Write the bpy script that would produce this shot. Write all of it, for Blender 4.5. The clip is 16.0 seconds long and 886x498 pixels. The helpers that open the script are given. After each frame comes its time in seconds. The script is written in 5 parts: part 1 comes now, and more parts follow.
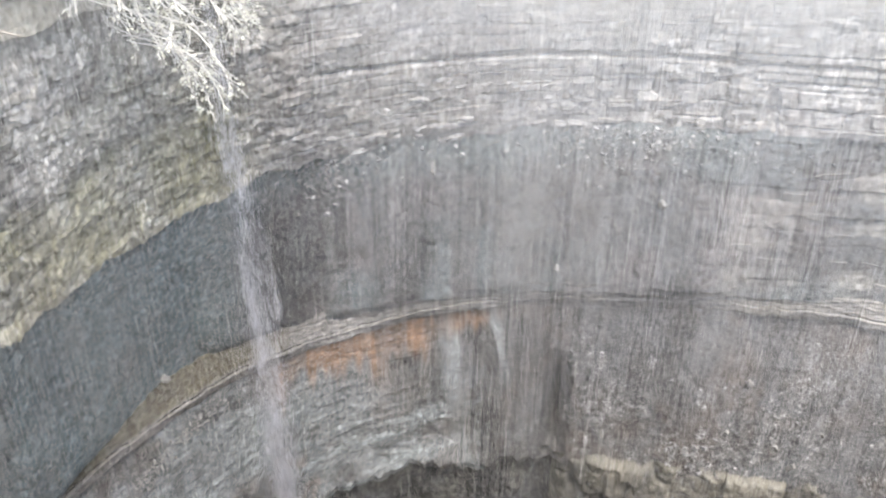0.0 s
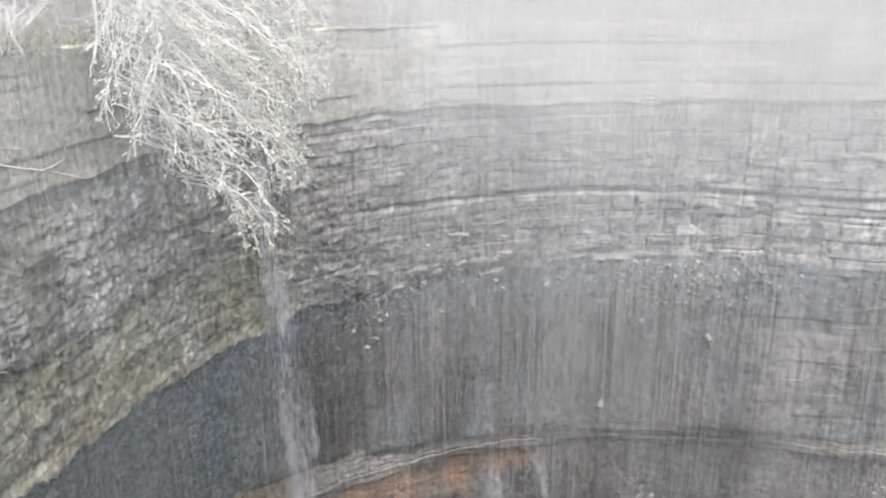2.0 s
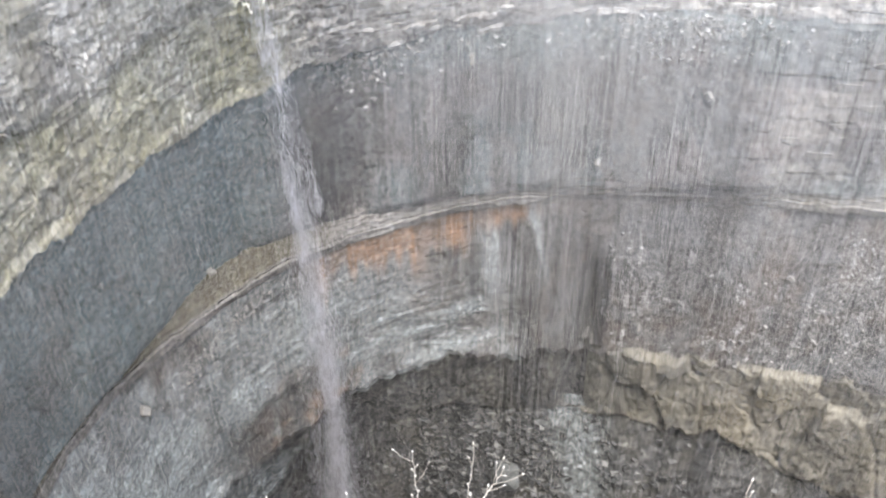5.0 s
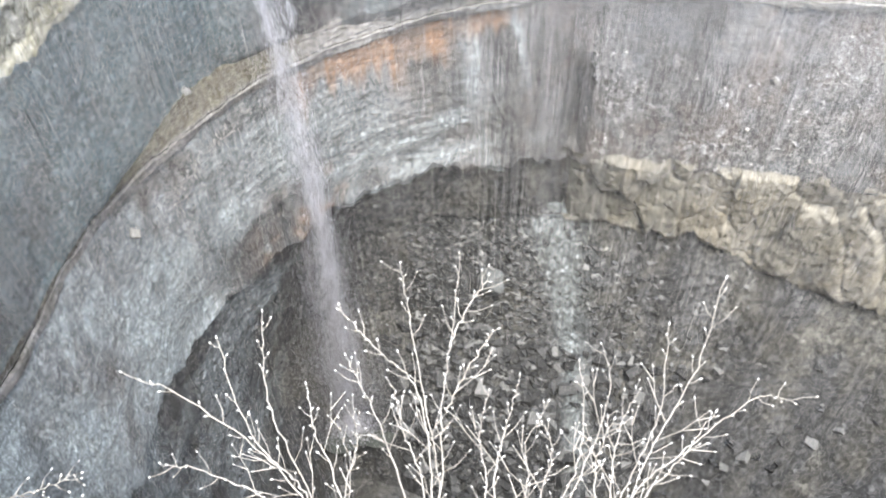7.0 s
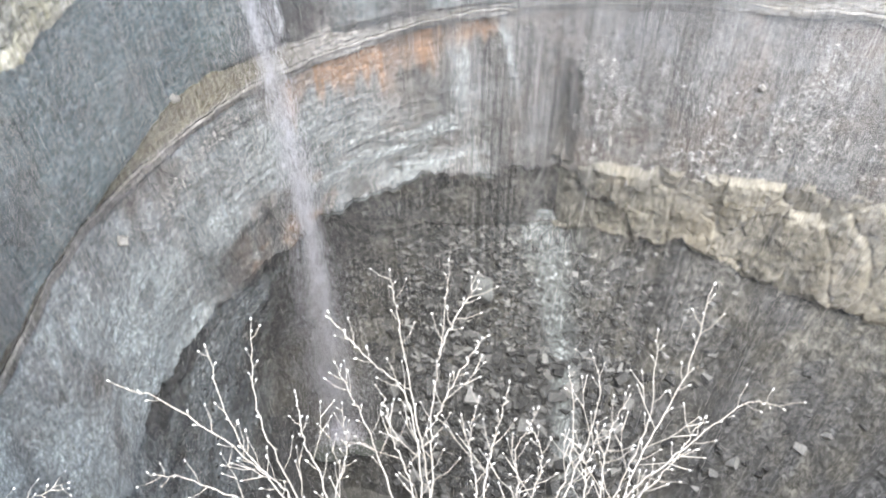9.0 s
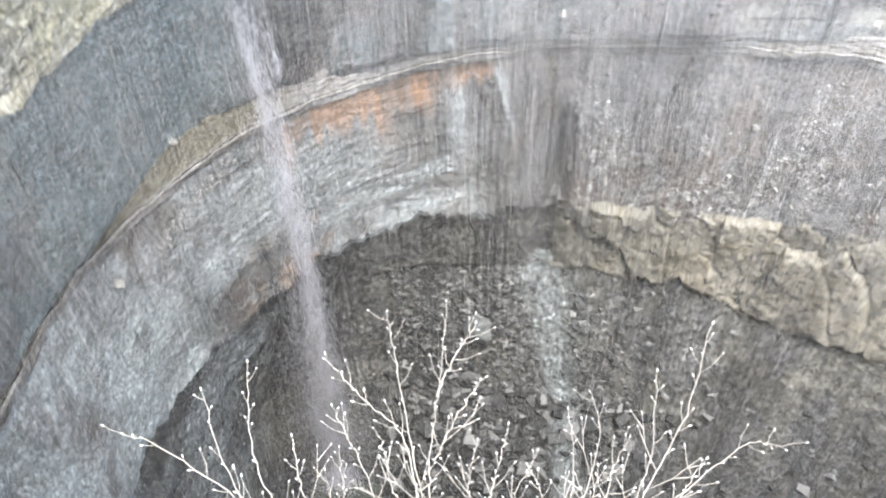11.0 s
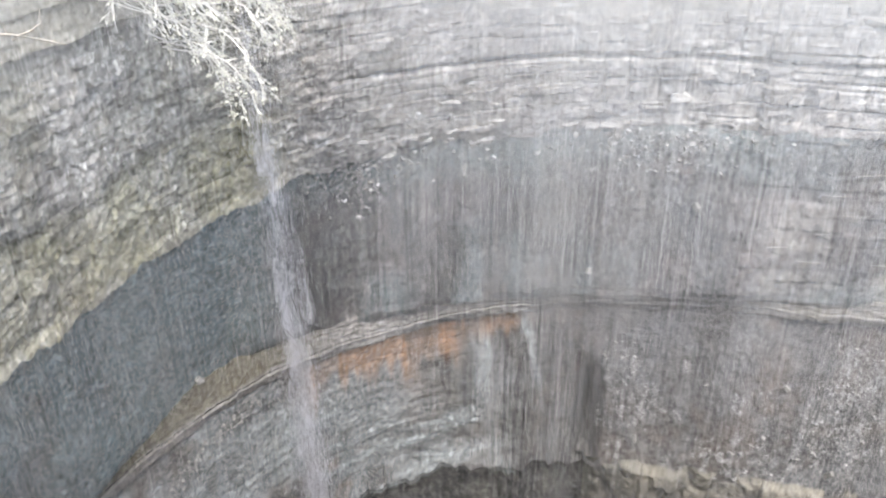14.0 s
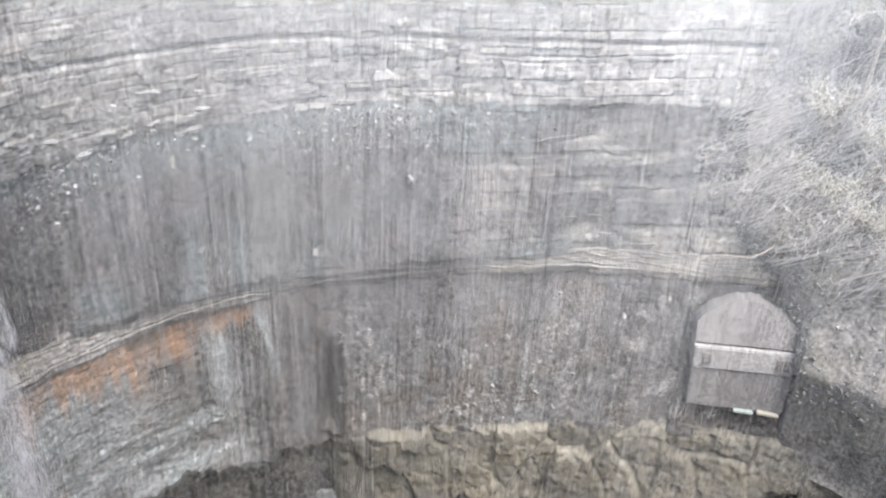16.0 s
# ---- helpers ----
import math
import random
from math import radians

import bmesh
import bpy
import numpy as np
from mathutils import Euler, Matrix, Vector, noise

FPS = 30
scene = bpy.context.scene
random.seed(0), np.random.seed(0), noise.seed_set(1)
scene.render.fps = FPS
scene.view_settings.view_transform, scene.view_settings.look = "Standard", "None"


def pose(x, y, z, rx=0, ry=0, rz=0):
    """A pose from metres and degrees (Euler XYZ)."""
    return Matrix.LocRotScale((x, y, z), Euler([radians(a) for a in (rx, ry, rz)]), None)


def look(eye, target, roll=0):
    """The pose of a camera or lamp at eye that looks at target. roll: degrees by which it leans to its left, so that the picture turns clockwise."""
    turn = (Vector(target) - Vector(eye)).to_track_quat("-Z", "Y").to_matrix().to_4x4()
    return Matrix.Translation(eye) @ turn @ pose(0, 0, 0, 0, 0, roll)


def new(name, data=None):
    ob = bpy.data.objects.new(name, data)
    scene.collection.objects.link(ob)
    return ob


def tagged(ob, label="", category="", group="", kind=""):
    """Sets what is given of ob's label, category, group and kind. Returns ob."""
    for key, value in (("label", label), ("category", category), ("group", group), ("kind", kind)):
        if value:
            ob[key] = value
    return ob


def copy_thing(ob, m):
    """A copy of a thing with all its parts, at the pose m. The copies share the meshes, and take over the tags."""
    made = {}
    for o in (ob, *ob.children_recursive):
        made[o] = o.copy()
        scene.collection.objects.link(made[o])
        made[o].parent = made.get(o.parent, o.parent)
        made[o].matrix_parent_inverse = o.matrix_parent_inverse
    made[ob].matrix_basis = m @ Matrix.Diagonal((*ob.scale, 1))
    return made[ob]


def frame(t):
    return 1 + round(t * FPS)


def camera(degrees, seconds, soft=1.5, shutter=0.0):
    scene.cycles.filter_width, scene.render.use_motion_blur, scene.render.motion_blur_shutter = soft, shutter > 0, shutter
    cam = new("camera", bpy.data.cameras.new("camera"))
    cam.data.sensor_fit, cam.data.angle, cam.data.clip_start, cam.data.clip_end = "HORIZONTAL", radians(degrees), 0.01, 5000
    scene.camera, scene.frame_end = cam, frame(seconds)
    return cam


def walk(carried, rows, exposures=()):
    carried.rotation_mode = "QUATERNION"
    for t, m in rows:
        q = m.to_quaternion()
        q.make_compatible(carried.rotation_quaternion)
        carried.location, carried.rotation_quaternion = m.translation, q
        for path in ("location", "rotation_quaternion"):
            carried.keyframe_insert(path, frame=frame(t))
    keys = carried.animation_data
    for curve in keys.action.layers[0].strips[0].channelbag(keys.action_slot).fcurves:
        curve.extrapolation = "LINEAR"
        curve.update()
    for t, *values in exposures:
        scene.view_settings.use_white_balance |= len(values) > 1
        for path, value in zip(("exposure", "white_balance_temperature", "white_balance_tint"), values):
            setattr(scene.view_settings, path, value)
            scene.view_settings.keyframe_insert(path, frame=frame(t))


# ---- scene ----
# The eye stands at the origin of the plan, 40 m above the datum of the gorge floor.
EYE = 40.0
cam = camera(58.13, 16.0, soft=2.0)
PATH = [
    (0.0, pose(0, 0, EYE, 62.498, -0.621, 0.323)),
    (0.5, pose(0, 0, EYE, 64.272, -0.295, 0.801)),
    (1.0, pose(0, 0, EYE, 67.495, 0.128, 2.299)),
    (1.5, pose(0, 0, EYE, 70.207, 0.455, 2.979)),
    (2.0, pose(0, 0, EYE, 72.093, 0.531, 2.954)),
    (2.5, pose(0, 0, EYE, 73.439, 0.561, 2.915)),
    (3.0, pose(0, 0, EYE, 73.940, 0.595, 2.891)),
    (3.5, pose(0, 0, EYE, 70.610, 0.762, 2.803)),
    (4.0, pose(0, 0, EYE, 64.738, 0.875, 2.737)),
    (4.5, pose(0, 0, EYE, 59.985, 1.000, 2.655)),
    (5.0, pose(0, 0, EYE, 54.961, 0.797, 2.739)),
    (5.2, pose(0, 0, EYE, 53.210, 0.760, 2.712)),
    (7.3, pose(0, 0, EYE, 41.103, 1.290, 0.397)),
    (7.5, pose(0, 0, EYE, 41.079, 1.175, 0.344)),
    (8.0, pose(0, 0, EYE, 41.088, 1.160, 0.198)),
    (8.5, pose(0, 0, EYE, 41.585, 1.009, 0.085)),
    (10.8, pose(0, 0, EYE, 44.172, 0.989, -0.424)),
    (11.0, pose(0, 0, EYE, 44.970, 1.041, -0.424)),
    (11.5, pose(0, 0, EYE, 50.251, 0.588, 0.169)),
    (12.0, pose(0, 0, EYE, 54.894, -0.159, 0.887)),
    (12.5, pose(0, 0, EYE, 57.616, -0.142, 1.530)),
    (13.0, pose(0, 0, EYE, 61.037, 0.132, 2.377)),
    (13.5, pose(0, 0, EYE, 62.369, 0.305, 2.533)),
    (14.0, pose(0, 0, EYE, 62.720, 0.405, 2.321)),
    (14.5, pose(0, 0, EYE, 61.351, 0.374, 0.725)),
    (15.0, pose(0, 0, EYE, 61.220, -0.818, -5.435)),
    (15.5, pose(0, 0, EYE, 61.628, -2.384, -12.604)),
    (16.0, pose(0, 0, EYE, 61.871, -2.661, -18.175)),
]
EXPOSURES = [(t, stops, 7300 if t < 4.2 else 7050 if 7 < t < 11.5 else 7200, 9 if 7 < t < 11.4 else 11) for t, stops in (
    (0.0, 2.24), (1.0, 2.15), (1.5, 2.00), (2.0, 1.80), (3.0, 1.33), (3.5, 1.34), (4.0, 1.92), (4.5, 2.18), (5.0, 2.38),
    (7.5, 2.90), (8.5, 2.90), (11.0, 2.90), (11.5, 2.90), (12.0, 2.82), (12.5, 2.58), (13.0, 2.39), (14.0, 2.27), (15.0, 2.24), (16.0, 2.32))]
walk(cam, PATH, EXPOSURES)

# ---- light ----
SUN_AZ, SUN_EL = 160.0, 62.0          # degrees clockwise from +y, and above the horizon
world = bpy.data.worlds.new("sky")
scene.world = world
world.use_nodes = True
wn = world.node_tree.nodes
sky = wn.new("ShaderNodeTexSky")
sky.sky_type, sky.sun_disc = "NISHITA", False
sky.sun_elevation, sky.sun_rotation = radians(SUN_EL), radians(SUN_AZ)
sky.dust_density, sky.air_density = 1.0, 1.0
world.node_tree.links.new(sky.outputs[0], wn["Background"].inputs[0])
wn["Background"].inputs[1].default_value = 0.15
sun = new("sun", bpy.data.lights.new("sun", "SUN"))
sun.data.energy, sun.data.angle, sun.data.color = 2.2, radians(55), (1.0, 0.995, 0.985)
sd = Vector((math.sin(radians(SUN_AZ)) * math.cos(radians(SUN_EL)), math.cos(radians(SUN_AZ)) * math.cos(radians(SUN_EL)), math.sin(radians(SUN_EL))))
sun.matrix_world = look(sd * 100 + Vector((0, 0, EYE)), (0, 0, EYE))


# ---- materials ----
def mat(name, build, rough=0.85):
    m = bpy.data.materials.new(name)
    m.use_nodes = True
    nt = m.node_tree
    b = nt.nodes["Principled BSDF"]
    b.inputs["Roughness"].default_value = rough
    b.inputs["Specular IOR Level"].default_value = 0.3
    build(nt, b)
    return m


def lk(nt, a, b):
    nt.links.new(a, b)


def coords(nt, sx=1.0, sy=1.0, sz=1.0):
    tc = nt.nodes.new("ShaderNodeTexCoord")
    mp = nt.nodes.new("ShaderNodeMapping")
    mp.inputs["Scale"].default_value = (sx, sy, sz)
    lk(nt, tc.outputs["Object"], mp.inputs["Vector"])
    return mp.outputs[0]


def noise_tex(nt, vec, scale, detail=6, rough=0.6, dist=0.0):
    n = nt.nodes.new("ShaderNodeTexNoise")
    n.inputs["Scale"].default_value, n.inputs["Detail"].default_value = scale, detail
    n.inputs["Roughness"].default_value, n.inputs["Distortion"].default_value = rough, dist
    lk(nt, vec, n.inputs["Vector"])
    return n.outputs["Fac"]


def ramp(nt, fac, stops):
    r = nt.nodes.new("ShaderNodeValToRGB")
    e = r.color_ramp.elements
    while len(e) < len(stops):
        e.new(0.5)
    for k, (p, c) in enumerate(stops):
        e[k].position = p
        e[k].color = (*c, 1) if len(c) == 3 else c
    lk(nt, fac, r.inputs[0])
    return r.outputs[0]


def mixc(nt, fac, a, b, mode="MIX"):
    m = nt.nodes.new("ShaderNodeMix")
    m.data_type, m.blend_type = "RGBA", mode
    for sock, v in ((m.inputs[0], fac), (m.inputs[6], a), (m.inputs[7], b)):
        if isinstance(v, (int, float)):
            sock.default_value = v
        elif isinstance(v, tuple):
            sock.default_value = (*v, 1)
        else:
            lk(nt, v, sock)
    return m.outputs[2]


def attr(nt, name):
    a = nt.nodes.new("ShaderNodeAttribute")
    a.attribute_name = name
    return a.outputs["Fac"]


def bump(nt, b, h, strength, dist):
    n = nt.nodes.new("ShaderNodeBump")
    n.inputs["Strength"].default_value, n.inputs["Distance"].default_value = strength, dist
    lk(nt, h, n.inputs["Height"])
    lk(nt, n.outputs[0], b.inputs["Normal"])


def wall_coords(nt, sx=1.0, sy=1.0, on_wall=True):
    """Metres along the wall and down it, or the object's own metres."""
    if not on_wall:
        return coords(nt, sx, sx, sy)
    a = nt.nodes.new("ShaderNodeAttribute")
    a.attribute_name = "plan"
    mp = nt.nodes.new("ShaderNodeMapping")
    mp.inputs["Scale"].default_value = (sx, sy, 1.0)
    lk(nt, a.outputs["Vector"], mp.inputs["Vector"])
    return mp.outputs[0]


def calc(nt, op, a, b=0.0, c=0.0):
    m = nt.nodes.new("ShaderNodeMath")
    m.operation = op
    for k, v in enumerate((a, b, c)):
        if isinstance(v, (int, float)):
            m.inputs[k].default_value = v
        else:
            lk(nt, v, m.inputs[k])
    return m.outputs[0]


def grey(v):
    return (v, v, v)


def rock(name, dark, mid, pale, stain=(0.3, 0.16, 0.07), wet=None, tints=(), streak=0.5, layer=0.4, cells=None, crack=0.0, flake=0.0, grain=0.8, on_wall=True, bumpd=0.03, rough=0.9, speck=0.0):
    """Bedded rock: crisp patches, upright streaks, thin beds, blocks of differing tone, cracks, pale flakes, and stains that follow attributes."""
    def build(nt, b):
        def n(sx, sy, detail, r, dist=0.0):
            return noise_tex(nt, wall_coords(nt, sx, sy, on_wall), 1.0, detail, r, dist)
        n1, n2, n3 = n(0.7, 0.7, 10, 0.72, 0.4), n(3.4, 3.1, 9, 0.74), n(6.8, 6.2, 8, 0.74)
        f = calc(nt, "MULTIPLY_ADD", n1, 0.5, calc(nt, "MULTIPLY", n2, 0.5))
        c = ramp(nt, f, [(0.4, dark), (0.5, mid), (0.62, pale)])
        up = n(1.3, 0.14, 9, 0.74, 0.3)
        c = mixc(nt, streak, c, ramp(nt, up, [(0.4, dark), (0.5, mid), (0.61, pale)]))
        bed = n(0.16, 5.5, 8, 0.72)
        c = mixc(nt, layer, c, ramp(nt, bed, [(0.4, dark), (0.5, mid), (0.6, pale)]))
        for k, (col, sc, amount) in enumerate(tints):
            t = noise_tex(nt, wall_coords(nt, sc + 0.013 * k, sc * (0.6 + 0.25 * k), on_wall), 1.0, 8, 0.68, 0.6)
            c = mixc(nt, ramp(nt, t, [(0.47, grey(0.0)), (0.6, grey(amount))]), c, col)
        if on_wall:
            drape = n(0.5, 0.05, 6, 0.62, 0.5)
            c = mixc(nt, 1.0, c, ramp(nt, drape, [(0.4, grey(0.74)), (0.5, grey(1.0)), (0.6, grey(1.2))]), "MULTIPLY")
        if cells:
            v = nt.nodes.new("ShaderNodeTexVoronoi")
            v.distance = "CHEBYCHEV"
            v.inputs["Scale"].default_value = 1.0
            lk(nt, wall_coords(nt, 1 / cells[0], 1 / cells[1], on_wall), v.inputs["Vector"])
            sep = nt.nodes.new("ShaderNodeSeparateColor")
            lk(nt, v.outputs["Color"], sep.inputs[0])
            c = mixc(nt, cells[2], c, ramp(nt, sep.outputs[0], [(0.0, grey(0.62)), (0.5, grey(1.0)), (1.0, grey(1.4))]), "MULTIPLY")
            v2 = nt.nodes.new("ShaderNodeTexVoronoi")
            v2.distance = "CHEBYCHEV"
            v2.inputs["Scale"].default_value = 1.0
            lk(nt, wall_coords(nt, 3.4 / cells[0], 2.1 / cells[1], on_wall), v2.inputs["Vector"])
            sep2 = nt.nodes.new("ShaderNodeSeparateColor")
            lk(nt, v2.outputs["Color"], sep2.inputs[0])
            c = mixc(nt, cells[2], c, ramp(nt, sep2.outputs[1], [(0.0, grey(0.55)), (0.45, grey(0.95)), (0.8, grey(1.15)), (1.0, grey(1.7))]), "MULTIPLY")
        if crack:
            for sx, sy in ((0.55, 1.3), (1.7, 2.6)):
                v = nt.nodes.new("ShaderNodeTexVoronoi")
                v.feature = "DISTANCE_TO_EDGE"
                v.inputs["Scale"].default_value = 1.0
                lk(nt, wall_coords(nt, sx, sy, on_wall), v.inputs["Vector"])
                broken = calc(nt, "MULTIPLY_ADD", n2, 0.16, v.outputs["Distance"])
                c = mixc(nt, crack, c, ramp(nt, broken, [(0.072, grey(0.45)), (0.1, grey(1.0))]), "MULTIPLY")
        if wet is not None:
            c = mixc(nt, attr(nt, "wet"), c, mixc(nt, 0.72, c, mixc(nt, 1.0, wet, ramp(nt, n2, [(0.3, grey(0.72)), (0.7, grey(1.3))]), "MULTIPLY")))
        c = mixc(nt, attr(nt, "stain"), c, mixc(nt, 0.72, c, mixc(nt, 1.0, stain, ramp(nt, n2, [(0.3, grey(0.72)), (0.7, grey(1.3))]), "MULTIPLY")))
        if flake:
            fl = n(3.2, 4.2, 7, 0.66)
            c = mixc(nt, ramp(nt, fl, [(0.585, grey(0.0)), (0.64, grey(flake))]), c, mixc(nt, 0.6, c, pale))
        if speck:
            for sc in (5.0, 11.0):
                v = nt.nodes.new("ShaderNodeTexVoronoi")
                v.inputs["Scale"].default_value = 1.0
                lk(nt, wall_coords(nt, sc, sc, on_wall), v.inputs["Vector"])
                sep = nt.nodes.new("ShaderNodeSeparateColor")
                lk(nt, v.outputs["Color"], sep.inputs[0])
                c = mixc(nt, speck, c, ramp(nt, sep.outputs[0], [(0.0, grey(0.6)), (0.6, grey(0.9)), (0.85, grey(1.2)), (1.0, grey(2.0))]), "MULTIPLY")
        c = mixc(nt, grain, c, ramp(nt, n3, [(0.36, grey(0.54)), (0.5, grey(0.98)), (0.62, grey(1.6))]), "MULTIPLY")
        lk(nt, c, b.inputs["Base Color"])
        bump(nt, b, calc(nt, "MULTIPLY_ADD", n2, 1.8, n3), 0.9, bumpd)
    return mat(name, build, rough)


# CAP's base is lightened for white haze at the right; wet holds the left tone
CAP = rock("cap_dolostone", (0.18, 0.177, 0.167), (0.24, 0.237, 0.225), (0.31, 0.308, 0.298), wet=(0.155, 0.151, 0.132), tints=(((0.16, 0.154, 0.125), 0.2, 0.7),), layer=0.4, streak=0.45, cells=(1.8, 0.7, 0.45), crack=0.35)
DOLO = rock("bedded_dolostone", (0.18, 0.176, 0.17), (0.248, 0.245, 0.24), (0.36, 0.358, 0.35), stain=(0.172, 0.168, 0.098), wet=(0.095, 0.088, 0.084), tints=(((0.2, 0.182, 0.168), 0.25, 0.6), ((0.15, 0.147, 0.13), 0.5, 0.5)), layer=0.12, streak=0.45, cells=(0.6, 0.4, 0.65), crack=0.3, flake=0.7, speck=0.3)
SHALE = rock("blue_grey_shale", (0.032, 0.0325, 0.033), (0.047, 0.048, 0.049), (0.085, 0.089, 0.092), stain=(0.145, 0.195, 0.205), wet=(0.25, 0.243, 0.225), tints=(((0.1, 0.089, 0.088), 0.3, 0.8), ((0.062, 0.062, 0.065), 0.45, 0.7), ((0.12, 0.13, 0.135), 0.16, 0.3)), layer=0.12, streak=0.65, cells=(1.2, 0.5, 0.25), flake=0.45, speck=0.35)
BAND = rock("pale_ledge_limestone", (0.108, 0.103, 0.098), (0.145, 0.14, 0.135), (0.2, 0.194, 0.188), stain=(0.062, 0.061, 0.062), wet=(0.045, 0.039, 0.02), tints=(((0.09, 0.085, 0.07), 0.5, 0.6),), layer=0.12, streak=0.1, flake=0.4, speck=0.35)
IRON = rock("iron_stained_shale", (0.034, 0.0338, 0.034), (0.05, 0.0497, 0.05), (0.108, 0.108, 0.109), stain=(0.27, 0.155, 0.088), wet=(0.33, 0.372, 0.383), tints=(((0.085, 0.072, 0.064), 0.35, 0.8), ((0.1, 0.105, 0.11), 0.5, 0.6)), layer=0.1, streak=0.2, flake=0.6, speck=0.3)
SAND = rock("buff_sandstone", (0.078, 0.075, 0.066), (0.115, 0.11, 0.096), (0.2, 0.19, 0.165), stain=(0.07, 0.069, 0.06), wet=(0.178, 0.17, 0.146), tints=(((0.13, 0.124, 0.1), 0.4, 0.5), ((0.065, 0.063, 0.06), 0.7, 0.6), ((0.2, 0.17, 0.115), 0.28, 0.3)), layer=0.15, streak=0.6, crack=0.12, flake=0.45)
LOWER = rock("dark_lower_shale", (0.035, 0.0355, 0.0362), (0.053, 0.054, 0.055), (0.1, 0.102, 0.104), stain=(0.2, 0.224, 0.231), tints=(((0.085, 0.082, 0.07), 0.3, 0.6),), layer=0.1, streak=0.2, flake=0.6, speck=0.7)
SOIL = rock("leaf_litter_soil", (0.065, 0.061, 0.055), (0.11, 0.104, 0.095), (0.19, 0.18, 0.166), stain=(0.14, 0.131, 0.1), layer=0.05, streak=0.1, flake=0.7, on_wall=False)
# lighter copy of the soil: sun and haze on the hillside put into its colour
HILL = rock("sunlit_hillside_soil", (0.12, 0.116, 0.11), (0.2, 0.194, 0.185), (0.32, 0.312, 0.3), stain=(0.25, 0.242, 0.205), layer=0.05, streak=0.1, flake=0.7, on_wall=False)
CONCRETE = rock("weathered_concrete", (0.12, 0.115, 0.117), (0.165, 0.16, 0.162), (0.23, 0.225, 0.227), layer=0.15, streak=0.5, crack=0.15, grain=0.6, on_wall=False, bumpd=0.01)
PALE_CONCRETE = rock("pale_concrete", (0.22, 0.216, 0.218), (0.29, 0.286, 0.288), (0.37, 0.366, 0.368), layer=0.1, streak=0.5, crack=0.2, grain=0.6, on_wall=False, bumpd=0.01)


def stone_mat(name, stops, isl=False):
    def build(nt, b):
        if isl:
            r = nt.nodes.new("ShaderNodeNewGeometry").outputs["Random Per Island"]
        else:
            r = nt.nodes.new("ShaderNodeObjectInfo").outputs["Random"]
        c = ramp(nt, r, stops)
        f = noise_tex(nt, coords(nt), 4.0, 9, 0.75)
        c = mixc(nt, 1.0, c, ramp(nt, f, [(0.3, (0.6, 0.6, 0.6)), (0.7, (1.25, 1.25, 1.25))]), "MULTIPLY")
        lk(nt, c, b.inputs["Base Color"])
        bump(nt, b, f, 0.6, 0.04)
    return mat(name, build, 0.9)


RUBBLE_STOPS = [(0.0, (0.023, 0.0235, 0.024)), (0.5, (0.048, 0.049, 0.05)), (0.8, (0.085, 0.087, 0.088)), (1.0, (0.17, 0.172, 0.17))]
STONE = stone_mat("rubble_stone", RUBBLE_STOPS)
RUBBLE = stone_mat("rubble_stone_joined", RUBBLE_STOPS, True)
CHIPS = stone_mat("pale_stone_chips", [(0.0, (0.1, 0.1, 0.099)), (0.4, (0.16, 0.16, 0.158)), (0.8, (0.22, 0.22, 0.217)), (1.0, (0.4, 0.4, 0.395))], True)
DOLO_BLOCK = stone_mat("dolostone_block", [(0.0, (0.15, 0.147, 0.142)), (0.5, (0.22, 0.217, 0.211)), (1.0, (0.32, 0.318, 0.31))])


def bark_mat(name, a, c):
    def build(nt, b):
        f = noise_tex(nt, coords(nt), 9.0, 5, 0.65)
        lk(nt, ramp(nt, f, [(0.3, a), (0.7, c)]), b.inputs["Base Color"])
        bump(nt, b, f, 0.4, 0.01)
    return mat(name, build, 0.8)


TWIG = bark_mat("pale_twig_bark", (0.18, 0.16, 0.135), (0.33, 0.3, 0.26))
# brighter copy of the twig bark, with the sunlight on the rim bush painted in
SUNLIT_SILVER_TWIG = bark_mat("sunlit_silver_twig_bark", (0.4, 0.385, 0.355), (0.66, 0.645, 0.605))
BARK = bark_mat("grey_bark", (0.16, 0.14, 0.12), (0.34, 0.31, 0.28))
BRUSH = bark_mat("silver_grey_brush_bark", (0.36, 0.345, 0.325), (0.62, 0.6, 0.57))
BUD = bark_mat("pale_green_bud", (0.5, 0.495, 0.41), (0.7, 0.695, 0.59))
WHITE_BUD = bark_mat("downy_white_bud", (0.36, 0.34, 0.3), (0.52, 0.5, 0.455))
LEAF = bark_mat("yellow_green_spring_leaf", (0.22, 0.21, 0.16), (0.33, 0.315, 0.25))
METAL = bark_mat("rusted_iron", (0.09, 0.08, 0.075), (0.19, 0.17, 0.155))
PLANK_G = bark_mat("green_painted_timber", (0.2, 0.25, 0.24), (0.28, 0.33, 0.32))
PLANK_Y = bark_mat("bleached_timber", (0.3, 0.285, 0.23), (0.4, 0.385, 0.33))


def build_water(nt, b, tint=(0.74, 0.745, 0.79)):
    out = nt.nodes["Material Output"]
    d = nt.nodes.new("ShaderNodeBsdfDiffuse")
    d.inputs[0].default_value = (*tint, 1)
    tl = nt.nodes.new("ShaderNodeBsdfTranslucent")
    tl.inputs[0].default_value = (*tint, 1)
    m1 = nt.nodes.new("ShaderNodeMixShader")
    m1.inputs[0].default_value = 0.5
    lk(nt, d.outputs[0], m1.inputs[1])
    lk(nt, tl.outputs[0], m1.inputs[2])
    lk(nt, m1.outputs[0], out.inputs[0])


WATER = mat("falling_water_spray", build_water)
# for the added threads that veil the walls with haze
HAZE = mat("pale_haze_thread", lambda nt, b: build_water(nt, b, (0.73, 0.705, 0.67)))


